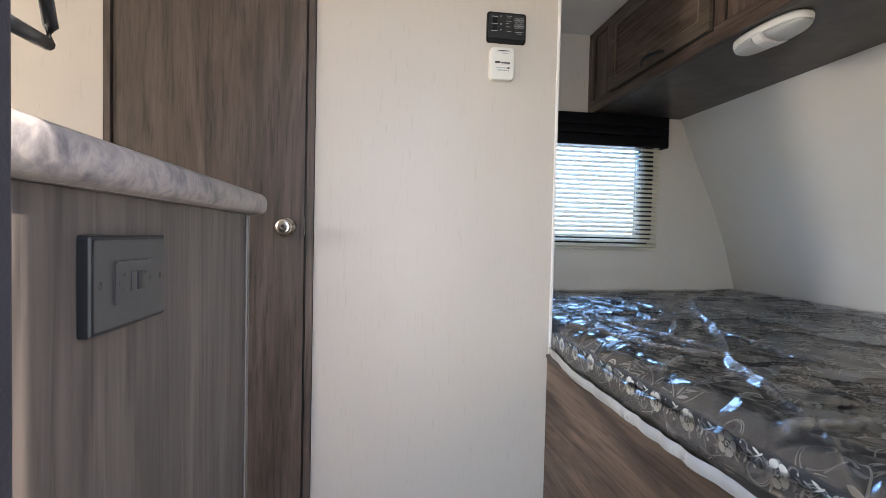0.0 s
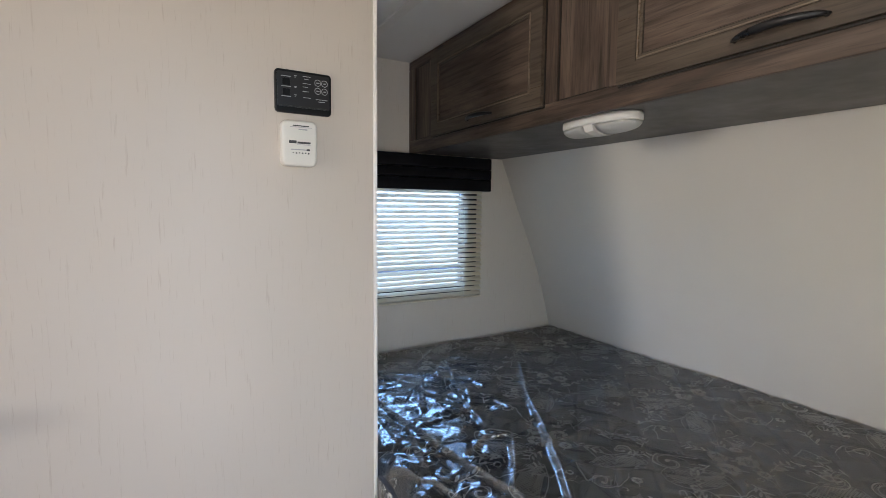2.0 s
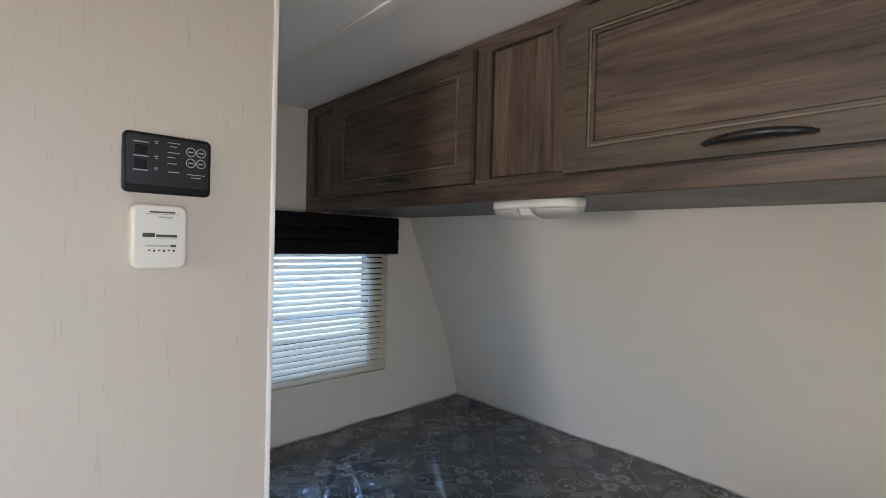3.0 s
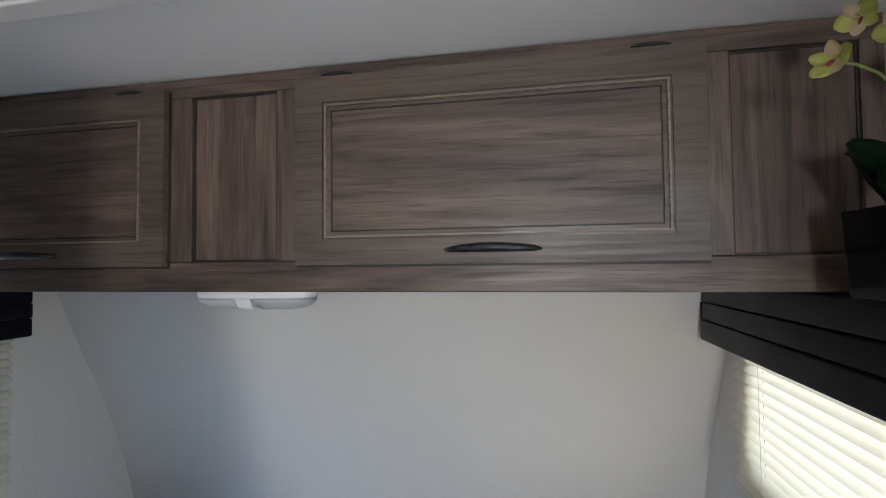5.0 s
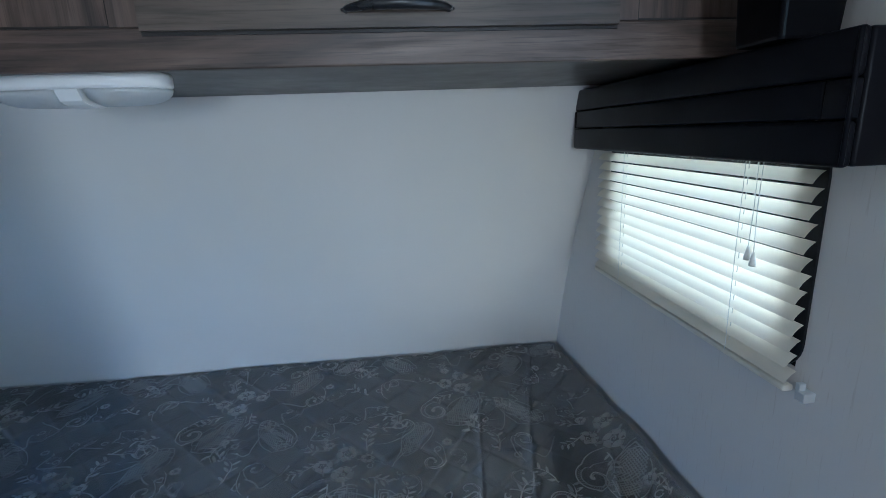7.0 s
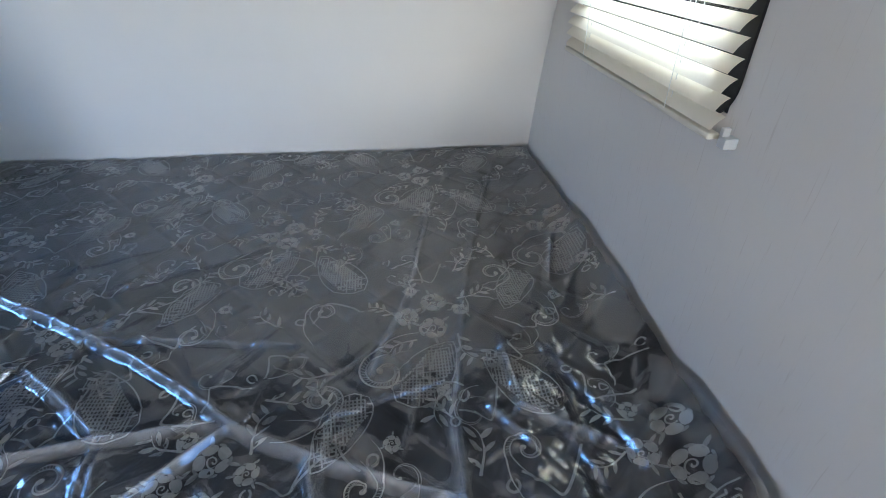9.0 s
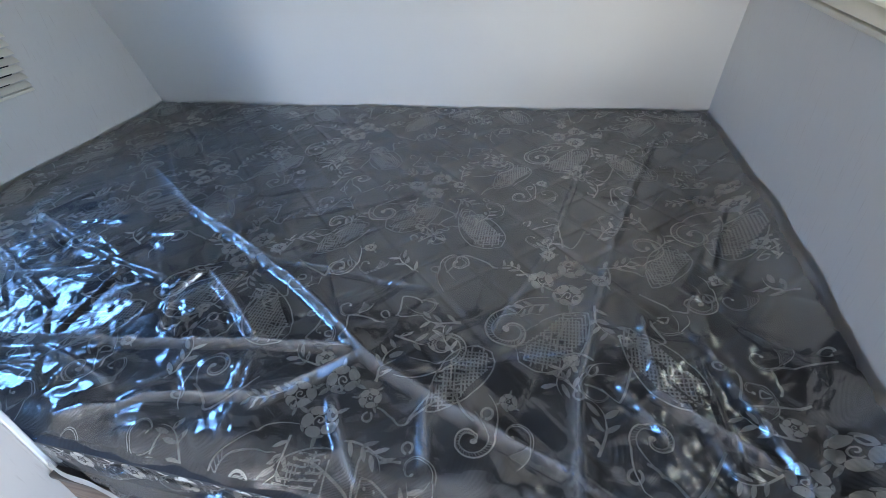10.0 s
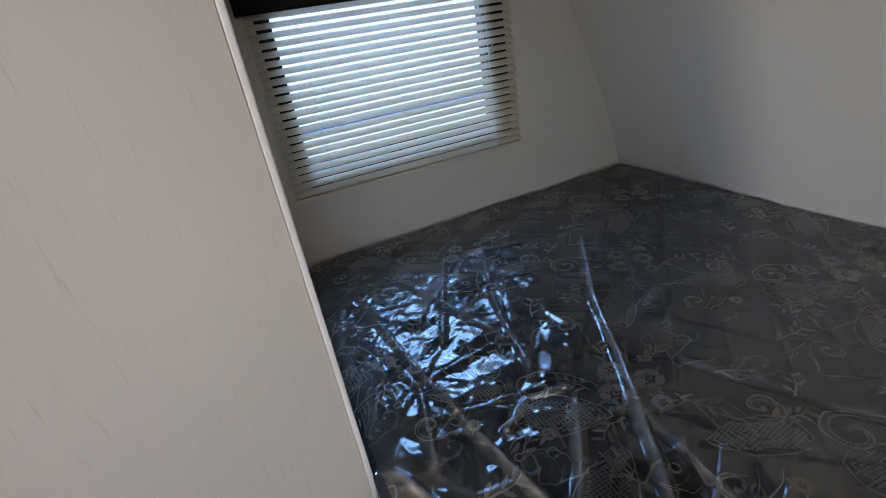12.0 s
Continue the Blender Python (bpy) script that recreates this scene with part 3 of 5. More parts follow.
def blob(cx, cy, rx, ry, ang, mat=0, pts=9, point=0.0):
    t = np.linspace(0, 2 * np.pi, pts, endpoint=False)
    r = 1 + point * np.abs(np.cos(t)) ** 3
    u, v = rx * r * np.cos(t), ry * np.sin(t)
    c, s = math.cos(ang), math.sin(ang)
    q = np.stack([cx + c * u - s * v, cy + s * u + c * v], 1).tolist()
    lay(q, [tuple(range(pts))], mat)


def place(loc, ang, size, flip=1):
    c, s = math.cos(ang) * size, math.sin(ang) * size
    return lambda u, v: (loc[0] + c * u - s * v * flip, loc[1] + s * u + c * v * flip)


def rose(loc, ang, size):
    f = place(loc, ang, size)
    for k in range(5):
        a = 2 * math.pi * k / 5 + 0.2
        x, y = f(0.70 * math.cos(a), 0.70 * math.sin(a))
        blob(x, y, 0.46 * size, 0.34 * size, a + ang + 1.57, 0, 10)
        x, y = f(0.98 * math.cos(a + 0.5), 0.98 * math.sin(a + 0.5))
        blob(x, y, 0.26 * size, 0.10 * size, a + ang + 2.1, 1, 7)
    t = np.linspace(0.4, 8.5, 22)
    ribbon([f(0.045 * k * math.cos(k), 0.045 * k * math.sin(k)) for k in t], 0.085 * size, 0)
    for k in range(3):
        a = 2 * math.pi * k / 3 + 0.9
        x, y = f(1.25 * math.cos(a), 1.25 * math.sin(a))
        blob(x, y, 0.34 * size, 0.13 * size, a + ang, 1, 7, 0.3)


def scroll(loc, ang, size, flip=1, lattice=True):
    f = place(loc, ang, size, flip)
    t = np.linspace(0, 1, 34)
    th = 4.6 * t ** 1.2
    r = 1.0 * (1 - t) ** 0.8 + 0.10
    spine = np.stack([r * np.cos(th), r * np.sin(th)], 1)
    for off, w in ((1.0, 0.045), (0.86, 0.04)):
        ribbon([f(*(p * off)) for p in spine], w * size * (1 - 0.4 * t), 1)
    blob(*f(*(spine[-1])), 0.11 * size, 0.09 * size, ang, 0)
    t2 = np.linspace(0, 1, 18)
    tail = np.stack([1.0 + 0.25 * np.sin(3.0 * t2), -1.25 * t2], 1)
    ribbon([f(*p) for p in tail], 0.05 * size * (1 - 0.6 * t2), 0)
    tail2 = np.stack([0.84 - 0.5 * t2 ** 2, -0.95 * t2], 1)
    ribbon([f(*p) for p in tail2], 0.045 * size * (1 - 0.5 * t2), 1)
    if lattice:
        for k in range(11):
            a = -0.08 - 0.085 * k
            lo, hi = 0.86 - 0.5 * (k / 11) ** 2, 1.02 + 0.25 * math.sin(3.0 * k / 13)
            ribbon([f(lo + (hi - lo) * q, a + 0.03 * q) for q in (0.0, 0.5, 1.0)], 0.020 * size, 1)
        for k in range(5):
            q = (k + 0.5) / 5
            ribbon([f((0.86 - 0.5 * u ** 2) * (1 - q) + (1.02 + 0.25 * math.sin(2.6 * u)) * q, -0.08 - 0.85 * u) for u in np.linspace(0, 1, 8)], 0.018 * size, 1)


def spray(loc, ang, size, flip=1, leaves=6):
    f = place(loc, ang, size, flip)
    t = np.linspace(0, 1, 16)
    ribbon([f(k, 0.42 * math.sin(2.2 * k)) for k in t], 0.05 * size * (1.1 - t), 0)
    for k in range(leaves):
        u = 0.2 + 0.75 * k / leaves
        s = 1 if k % 2 else -1
        x, y = f(u + 0.06, 0.42 * math.sin(2.2 * u) + s * 0.14)
        blob(x, y, 0.14 * size, 0.055 * size, ang + flip * (0.5 + s * 0.8), 1 if k % 3 else 0, 7, 0.35)


def tendril(loc, ang, size, flip=1):
    f = place(loc, ang, size, flip)
    t = np.linspace(0, 1, 26)
    ribbon([f(k + 0.15 * math.sin(5 * k), 0.55 * math.sin(3.1 * k) * (1 - 0.4 * k)) for k in t], 0.030 * size, 1)
    th = np.linspace(0, 5.2, 16)
    ribbon([f(1.0 + 0.13 * math.sin(a) * (1 - a / 7), 0.05 + 0.13 * (1 - math.cos(a)) * (1 - a / 7)) for a in th], 0.030 * size, 1)


def netting(loc, ang, long, wide, flip=1):
    """A leaf-shaped patch of woven net with a thin border."""
    f = place(loc, ang, 1.0, flip)
    t = np.linspace(0, 1, 15)
    half = wide / 2 * np.sin(np.pi * t ** 0.75) ** 0.7
    bend = 0.22 * long * t * t
    for s_ in (-1, 1):
        ribbon([f(long * a, b + s_ * h) for a, b, h in zip(t, bend, half)], 0.0026, 1)
    step = 0.0105
    for k in range(1, int(long / step)):
        for lean in (-1, 1):
            cut = []
            for q in np.linspace(-1, 1, 7):
                a = (k * step + lean * q * wide / 2) / long
                if 0.02 < a < 0.98 and abs(q) * wide / 2 < wide / 2 * math.sin(math.pi * a ** 0.75) ** 0.7:
                    cut.append(f(long * a, 0.22 * long * a * a + q * wide / 2))
            if len(cut) > 1:
                ribbon(cut, 0.0030, 1)


def volute(loc, ang, size, flip=1):
    """A curled acanthus band: two rims joined by fine cross threads."""
    f = place(loc, ang, size, flip)
    t = np.linspace(0, 1, 40)
    th, r = 7.2 * t ** 1.1, 0.16 + 0.84 * (1 - t) ** 0.9
    band_w = 0.26 * (1 - 0.75 * t)
    for off, w, m in ((0.0, 0.06, 0), (1.0, 0.05, 1)):
        ribbon([f((q - off * b) * math.cos(a), (q - off * b) * math.sin(a)) for q, a, b in zip(r, th, band_w)], w * size, m)
    for q, a, b in list(zip(r, th, band_w))[2:30]:
        ribbon([f(q * math.cos(a), q * math.sin(a)), f((q - b) * math.cos(a + 0.1), (q - b) * math.sin(a + 0.1))], 0.028 * size, 1)
    blob(*f(r[-1] * math.cos(th[-1]), r[-1] * math.sin(th[-1])), 0.16 * size, 0.12 * size, ang, 0)
    u = np.linspace(0, 1, 18)
    ribbon([f(1.0 + 0.35 * math.sin(2.6 * k), -1.9 * k) for k in u], 0.075 * size * (1.05 - 0.8 * u), 0)
    ribbon([f(0.74 - 0.3 * k * k, -1.3 * k) for k in u], 0.06 * size * (1.05 - 0.7 * u), 1)


# the weave repeats in staggered rows
ROW, ALONG = 0.380, 0.785
for iu in range(-2, 4):
    for iv in range(-1, 4):
        ox, oy = 1.880 + ROW * iu, 1.225 + ALONG * (iv - 0.5 * (iu % 2))
        fl = 1 if iu % 2 else -1
        for rx, ry, ra, rs in ((-0.046, 0.004, 0.3, 0.031), (0.040, -0.002, 1.5, 0.030), (-0.004, 0.062, 2.4, 0.027), (0.012, -0.064, 0.8, 0.020), (0.082, 0.052, 1.9, 0.016)):
            rose((ox + rx, oy + ry), ra, rs)
        for rx, ry, ra, rs in ((-0.08, 0.04, 2.5, 0.075), (0.06, 0.05, 0.7, 0.080), (0.05, -0.06, -0.6, 0.085), (-0.07, -0.05, 3.9, 0.080), (0.0, 0.09, 1.5, 0.070)):
            spray((ox + rx, oy + ry), ra, rs, fl, 6)
        volute((ox - 0.165, oy + 0.110), 0.4, 0.058, 1)
        volute((ox + 0.150, oy - 0.165), 3.4, 0.050, 1)
        volute((ox + 0.02, oy + 0.255), 2.0, 0.042, -1)
        volute((ox - 0.03, oy - 0.250), 5.1, 0.040, -1)
        netting((ox - 0.24, oy + 0.085), -0.9, 0.19, 0.115, 1)
        netting((ox + 0.10, oy + 0.165), 0.9, 0.20, 0.105, -1)
        netting((ox + 0.155, oy - 0.255), 2.4, 0.17, 0.090, 1)
        scroll((ox + 0.10, oy + 0.335), 0.6, 0.040, fl, False)
        scroll((ox - 0.12, oy + 0.300), 3.1, 0.038, -fl, False)
        scroll((ox - 0.10, oy - 0.175), 4.4, 0.036, fl, False)
        for rx, ry, ra, rs in ((0.12, 0.02, 0.9, 0.13), (-0.11, 0.0, 3.6, 0.13), (0.02, 0.16, 1.9, 0.14), (-0.02, -0.14, 4.9, 0.13), (0.17, 0.28, 2.2, 0.12), (-0.17, -0.09, 5.6, 0.12)):
            tendril((ox + rx, oy + ry), ra, rs, fl)
        for rx, ry, ra, rs in ((-0.02, 0.34, 0.4, 0.09), (0.17, 0.38, 3.3, 0.09), (-0.16, 0.21, 1.2, 0.08), (0.16, -0.06, 5.2, 0.09)):
            spray((ox + rx, oy + ry), ra, rs, -fl, 5)
        for k in range(9):
            rx, ry, ra = 0.19 * math.sin(2.4 * k + 0.5), 0.39 * math.cos(1.7 * k + 0.3), 2.1 * k
            (spray, tendril, scroll)[k % 3]((ox + rx, oy + ry), ra, (0.075, 0.11, 0.032)[k % 3], fl)
        for rx, ry, ra in ((0.16, 0.385, 0.4), (0.05, -0.30, 1.1)):
            rose((ox + rx, oy + ry), ra, 0.015)
P = np.array(pv)
inside = (P[:, 0] > BX0 + 0.012) & (P[:, 0] < BX1 - 0.012) & (P[:, 1] > BY0 + 0.012) & (P[:, 1] < BY1 - 0.012) & ~((P[:, 0] < BATH_X + 0.01) & (P[:, 1] > PART_Y - 0.01))
PZ = mattress_height(P[:, 0], P[:, 1]) + 0.0016
okay = [k for k, f in enumerate(pf) if all(inside[i] for i in f)]
me = bpy.data.meshes.new("woven_pattern")
me.from_pydata(np.column_stack([P, PZ]).tolist(), [], [pf[k] for k in okay])
me.materials.append(thread), me.materials.append(thread_dim)
for poly, k in zip(me.polygons, okay):
    poly.material_index = pm[k]
ob = mesh_part("woven_pattern", me, mattress, "pale grey woven roses, scrolls and lattice")
tagged(ob, kind="stuff")

# the same weave on the open side of the mattress
pv.clear(), pf.clear(), pm.clear()
for k in range(12):
    yy = 0.84 + 0.108 * k
    rose((yy, 0.474), 0.7 * k, 0.022)
    scroll((yy + 0.045, 0.462), 1.1 * k, 0.030, 1 if k % 2 else -1)
    scroll((yy + 0.075, 0.490), 2.3 + k, 0.022, -1 if k % 2 else 1, False)
    tendril((yy + 0.01, 0.448), 0.3, 0.06, 1 if k % 2 else -1)
    spray((yy + 0.03, 0.492), 0.1, 0.05, -1)
Q = np.array(pv)
fits = (Q[:, 0] > BY0 + 0.01) & (Q[:, 0] < PART_Y - 0.015) & (Q[:, 1] > 0.424) & (Q[:, 1] < 0.500)
okay = [k for k, f in enumerate(pf) if all(fits[i] for i in f)]
me = bpy.data.meshes.new("side_weave")
me.from_pydata(np.column_stack([np.full(len(Q), BX0 - 0.0015), Q]).tolist(), [], [pf[k] for k in okay])
me.materials.append(thread), me.materials.append(thread_dim)
for poly, k in zip(me.polygons, okay):
    poly.material_index = pm[k]
tagged(mesh_part("side_weave", me, mattress, "pale woven scrolls along the mattress side"), kind="stuff")

# clear film over the mattress, creased and crumpled
# folds as (height, width, the points they run through)
LONG_FOLDS = [
    (0.015, 0.019, [(2.84, 1.055), (2.42, 1.20), (1.99, 1.27), (1.66, 1.37)]),
    (0.016, 0.020, [(2.84, 0.905), (2.29, 1.07), (1.97, 1.14), (1.57, 1.21), (1.36, 1.21)]),
    (0.019, 0.019, [(2.26, 2.64), (2.04, 2.31), (1.91, 2.08), (1.77, 1.84), (1.60, 1.60), (1.51, 1.41), (1.43, 1.20)]),
    (0.010, 0.014, [(2.00, 2.02), (2.08, 1.85), (2.19, 1.64)]),
    (0.009, 0.012, [(1.84, 1.97), (1.82, 1.75), (1.79, 1.50)]),
    (0.009, 0.013, [(1.95, 1.49), (2.18, 1.35), (2.42, 1.21)]),
    (0.006, 0.012, [(2.40, 2.14), (2.52, 1.90)]),
]
CORNER_FOLDS = [
    (0.018, 0.017, [(1.48, 2.78), (1.51, 2.30), (1.56, 1.98), (1.58, 1.84), (1.60, 1.61)]),
    (0.016, 0.016, [(1.54, 3.08), (1.66, 2.58), (1.75, 2.27)]),
    (0.018, 0.018, [(1.77, 2.06), (1.68, 1.93), (1.57, 1.80)]),
    (0.018, 0.016, [(1.77, 2.07), (1.68, 2.09), (1.58, 2.04)]),
    (0.014, 0.016, [(1.86, 2.90), (1.72, 2.63), (1.60, 2.36)]),
    (0.014, 0.014, [(1.93, 2.76), (1.80, 2.45), (1.72, 2.12)]),
    (0.014, 0.014, [(1.42, 2.55), (1.49, 2.25), (1.44, 2.02)]),
    (0.014, 0.015, [(1.36, 2.10), (1.45, 1.92), (1.48, 1.72)]),
]
EDGE_FOLDS = [
    (0.015, 0.015, [(1.45, 1.76), (1.53, 1.67), (1.61, 1.59)]),
    (0.020, 0.017, [(1.80, 1.09), (1.60, 1.08), (1.50, 0.93)]),
    (0.016, 0.016, [(1.76, 1.00), (1.60, 0.94), (1.46, 0.90)]),
    (0.014, 0.015, [(1.62, 1.15), (1.51, 1.07)]),
    (0.014, 0.015, [(1.62, 1.05), (1.44, 0.98)]),
    (0.014, 0.014, [(1.55, 1.46), (1.40, 1.42)]),
    (0.014, 0.014, [(1.50, 1.62), (1.36, 1.52)]),
    (0.012, 0.016, [(2.20, 0.86), (1.95, 0.93)]),
]
CREASES = []  # from, to, height, width, and whether it dies out at either end
for fold_h, fold_w, run in LONG_FOLDS + CORNER_FOLDS + EDGE_FOLDS:
    for k in range(len(run) - 1):
        CREASES.append((run[k], run[k + 1], 0.85 * fold_h, 0.68 * fold_w, k == 0, k == len(run) - 2))


PLEATS = [(0.35, 4.6, 0.22, 0.13), (1.25, 6.4, 0.25, 0.47), (2.30, 5.4, 0.21, 0.81), (0.85, 10.0, 0.18, 0.29), (1.90, 12.5, 0.12, 0.64), (2.85, 8.5, 0.17, 0.95)]
# short chance creases between the long folds
for _ in range(170):
    ax_, ay_ = rng.uniform(1.34, 2.72), rng.uniform(0.84, 3.05)
    an_, ln_ = rng.normal(0.35, 0.75), rng.uniform(0.10, 0.42)
    bx_, by_ = min(2.8, max(1.33, ax_ + ln_ * math.cos(an_))), min(3.08, max(0.82, ay_ - ln_ * math.sin(an_)))
    CREASES.append(((ax_, ay_), (bx_, by_), rng.uniform(0.003, 0.0070), rng.uniform(0.004, 0.008), True, True))


def crumple(x, y, size, turn, stretch, seed):
    """Flat three-cornered facets with sharp edges, about size metres wide; -1 to 1."""
    u = (x * math.cos(turn) + y * math.sin(turn)) / size / stretch + 40.0
    v = (y * math.cos(turn) - x * math.sin(turn)) / size + 40.0
    u = u + 0.5 * v
    h = np.random.RandomState(seed).uniform(-1, 1, (160, 160))
    i, j = np.floor(u).astype(int), np.floor(v).astype(int)
    fu, fv = u - i, v - j
    i, j = i % 160, j % 160
    p, q, r, s = h[i, j], h[(i + 1) % 160, j], h[i, (j + 1) % 160], h[(i + 1) % 160, (j + 1) % 160]
    return np.where(fu + fv < 1, p + fu * (q - p) + fv * (r - p), s + (1 - fu) * (r - s) + (1 - fv) * (q - s))


def film_height(x, y, crests=None):
    wob = 0.006 * value_noise(x, y, 3.5, 11)
    z = mattress_height(x, y, 0.0) + 0.005 + (0.014 + 0.012 * value_noise(x, y * 0.3, 9.0, 17)) * np.clip((2.9 - x) / 0.5, 0.2, 1) * np.exp(-((y - BY0) / 0.030) ** 2)
    base = z.copy()
    for (ax, ay), (bx, by), h, w, starts, ends in CREASES:
        ux, uy = bx - ax, by - ay
        ln = math.hypot(ux, uy)
        ux, uy = ux / ln, uy / ln
        s, d = ((x - ax) * ux + (y - ay) * uy) / ln, (x - ax) * -uy + (y - ay) * ux + wob
        fade = np.clip(s / (0.15 if starts else 0.02) + (0 if starts else 1), 0, 1) * np.clip((1 - s) / (0.15 if ends else 0.02) + (0 if ends else 1), 0, 1)
        steep = np.where(d > 0, w, w * 1.5)
        lift = fade * np.clip(1 - np.abs(d) / steep, 0, 1) ** 1.2
        z = np.maximum(z, base + 1.25 * h * lift) if h > 0.0072 else z + 1.25 * h * lift
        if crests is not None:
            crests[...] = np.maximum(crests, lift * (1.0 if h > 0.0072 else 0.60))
    loose = np.clip(1.25 - (x - 1.30) / 0.85, 0.22, 1) * (0.35 + 0.65 * np.clip((y - 1.5) / 0.6, 0, 1) + 0.45 * np.clip((1.25 - y) / 0.3, 0, 1))
    wx, wy = x + 0.022 * fold_noise(x, y, 4.0, 41), y + 0.022 * fold_noise(x, y, 4.0, 42)
    facets = np.zeros_like(x)
    for ang, freq, amp, ph in PLEATS:
        t = (wx * math.cos(ang) + wy * math.sin(ang)) * freq + ph + 0.20 * fold_noise(x, y, 2.6, int(10 * ph) + 60)
        facets += amp * np.abs(2 * (t - np.floor(t)) - 1) / freq * (0.45 + 0.55 * np.clip(1.4 * fold_noise(x, y, 5.0, int(10 * ph) + 70) + 0.5, 0, 1))
    z += loose * (0.18 * facets - 0.012 - 0.005 * np.abs(fold_noise(wx, wy, 12.0, 22)))
    slack = np.clip(0.28 + np.maximum(0.9 * (2.15 - x) * np.clip(0.35 + (y - 1.5) / 0.9, 0, 1), 2.2 * (1.75 - x)), 0.24, 1.15)
    z += slack * (0.0085 * crumple(wx, wy, 0.075, 0.6, 2.2, 81) + 0.0038 * crumple(wx, wy, 0.040, 2.2, 2.0, 82) + 0.0013 * crumple(wx, wy, 0.019, 1.2, 1.8, 83) + 0.006)
    z += 0.006 * (0.35 - np.abs(fold_noise(0.35 * wx + 0.1 * wy, wy, 8.0, 24))) + 0.003 * fold_noise(x, y, 7.0, 25)
    return np.maximum(z, mattress_height(x, y) + 0.0035)


# the film runs over the top, then down the open side to its hem
xs = np.concatenate([np.linspace(1.310, 1.95, 210), np.linspace(1.95, BX1, 170)[1:]])
ys = np.linspace(BY0 - 0.008, BY1 + 0.010, 620)
fx, fy = np.meshgrid(xs, ys, indexing="ij")
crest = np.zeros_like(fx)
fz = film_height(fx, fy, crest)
drop = np.linspace(0, 1, 16)[::-1]
dx, dy = np.meshgrid(drop, ys, indexing="ij")
bulge = 0.010 * value_noise(dy, dx * 0.35, 13.0, 31) + 0.006 * value_noise(dy, dx, 34.0, 32)
top_z = fz[0][None, :]
dz = top_z - dx * (top_z - 0.432) + 0 * dy
near = np.clip((PART_Y - 0.01 - dy) / 0.25, 0.1, 1)
ex = 1.310 - near * (0.010 * np.sin(np.pi * np.clip(dx, 0, 1)) + np.abs(bulge) * np.clip(dx * 4, 0, 1))
FX, FY, FZ = np.vstack([ex[:-1], fx]), np.vstack([dy[:-1], fy]), np.vstack([dz[:-1], fz])
FX = np.where(FX < 1.36, FX + 0.030 * np.clip((FY - 1.93) / 0.18, 0, 1) * (1.36 - FX) / 0.07, FX)
cx_, cy_ = (FX[:-1, :-1] + FX[1:, 1:]) / 2, (FY[:-1, :-1] + FY[1:, 1:]) / 2
sheet_mesh = grid_mesh("plastic_sheet", FX, FY, FZ, [film_mat], ~((cx_ < BATH_X + 0.008) & (cy_ > PART_Y - 0.010)))
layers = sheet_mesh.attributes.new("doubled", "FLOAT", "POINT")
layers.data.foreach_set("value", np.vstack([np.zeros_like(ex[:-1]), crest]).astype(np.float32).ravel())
sheet = new("plastic_sheet", sheet_mesh)
ROOT[sheet] = Vector((0, 0, 0))
tagged(sheet, "clear crumpled plastic wrapping over the new mattress", "plastic cover")
hem_t = np.linspace(BY0, PART_Y - 0.012, 150)
hx = 1.300 + 0.030 * np.clip((hem_t - 1.93) / 0.18, 0, 1) - np.abs(0.008 * value_noise(hem_t, hem_t * 0, 13.0, 31)) - 0.004
hz = 0.436 + 0.006 * value_noise(hem_t, hem_t * 0 + 3, 5.0, 33)
HX = np.stack([hx + 0.001, hx - 0.003, hx - 0.001, hx + 0.002], 0)
HZ = np.stack([hz + 0.007, hz - 0.002, hz - 0.013, hz - 0.021], 0)
hem = new("hem", grid_mesh("hem", HX, np.stack([hem_t] * 4, 0), HZ, [hem_mat]))
hem.parent = sheet
tagged(hem, "milky doubled hem of the film")

# ---- overhead cabinet ----
cab = thing("overhead_cabinet", (2.1, 1.95, 1.54), "dark rustic woodgrain overhead cabinet with two lift-up doors", "cabinet")
CB, CT = 1.548, 2.003
PANELS = [(0.806, 1.001), (1.848, 2.045), (2.905, 3.055)]
PZ0, PZ1 = 1.611, 1.962
# face frame members
for y0, y1 in ((S_IN + 0.001, 0.806), (1.001, 1.848), (2.045, 2.905), (3.055, N_IN - 0.001)):
    part("stile", rounded(boxes((FACE, FACE + 0.019, y0, y1, PZ0, PZ1)), 0.0012), wood_z, cab)
part("bottom_rail", rounded(boxes((FACE, FACE + 0.019, S_IN + 0.001, N_IN - 0.001, CB, PZ0 - 0.0003)), 0.003), wood_y, cab)
part("top_rail", rounded(boxes((FACE, FACE + 0.019, S_IN + 0.001, N_IN - 0.001, PZ1 + 0.0003, CT)), 0.002), wood_y, cab)
for y0, y1 in PANELS:
    part("inset_panel", boxes((FACE + 0.009, FACE + 0.018, y0 + 0.0003, y1 - 0.0003, PZ0 + 0.0003, PZ1 - 0.0003)), wood_z, cab)
    bm = ring(bmesh.new(), [(y0 + 0.0002, PZ0 + 0.0002), (y1 - 0.0002, PZ0 + 0.0002), (y1 - 0.0002, PZ1 - 0.0002), (y0 + 0.0002, PZ1 - 0.0002)], [(y0 + 0.004, PZ0 + 0.004), (y1 - 0.004, PZ0 + 0.004), (y1 - 0.004, PZ1 - 0.004), (y0 + 0.004, PZ1 - 0.004)], FACE + 0.006, FACE + 0.0095, "x")
    part("bead", bm, dark_edge, cab)
part("soffit", boxes((FACE + 0.020, 2.484, S_IN + 0.001, N_IN - 0.001, SOFFIT, SOFFIT + 0.012)), dark_soffit, cab, "smooth dark soffit board")
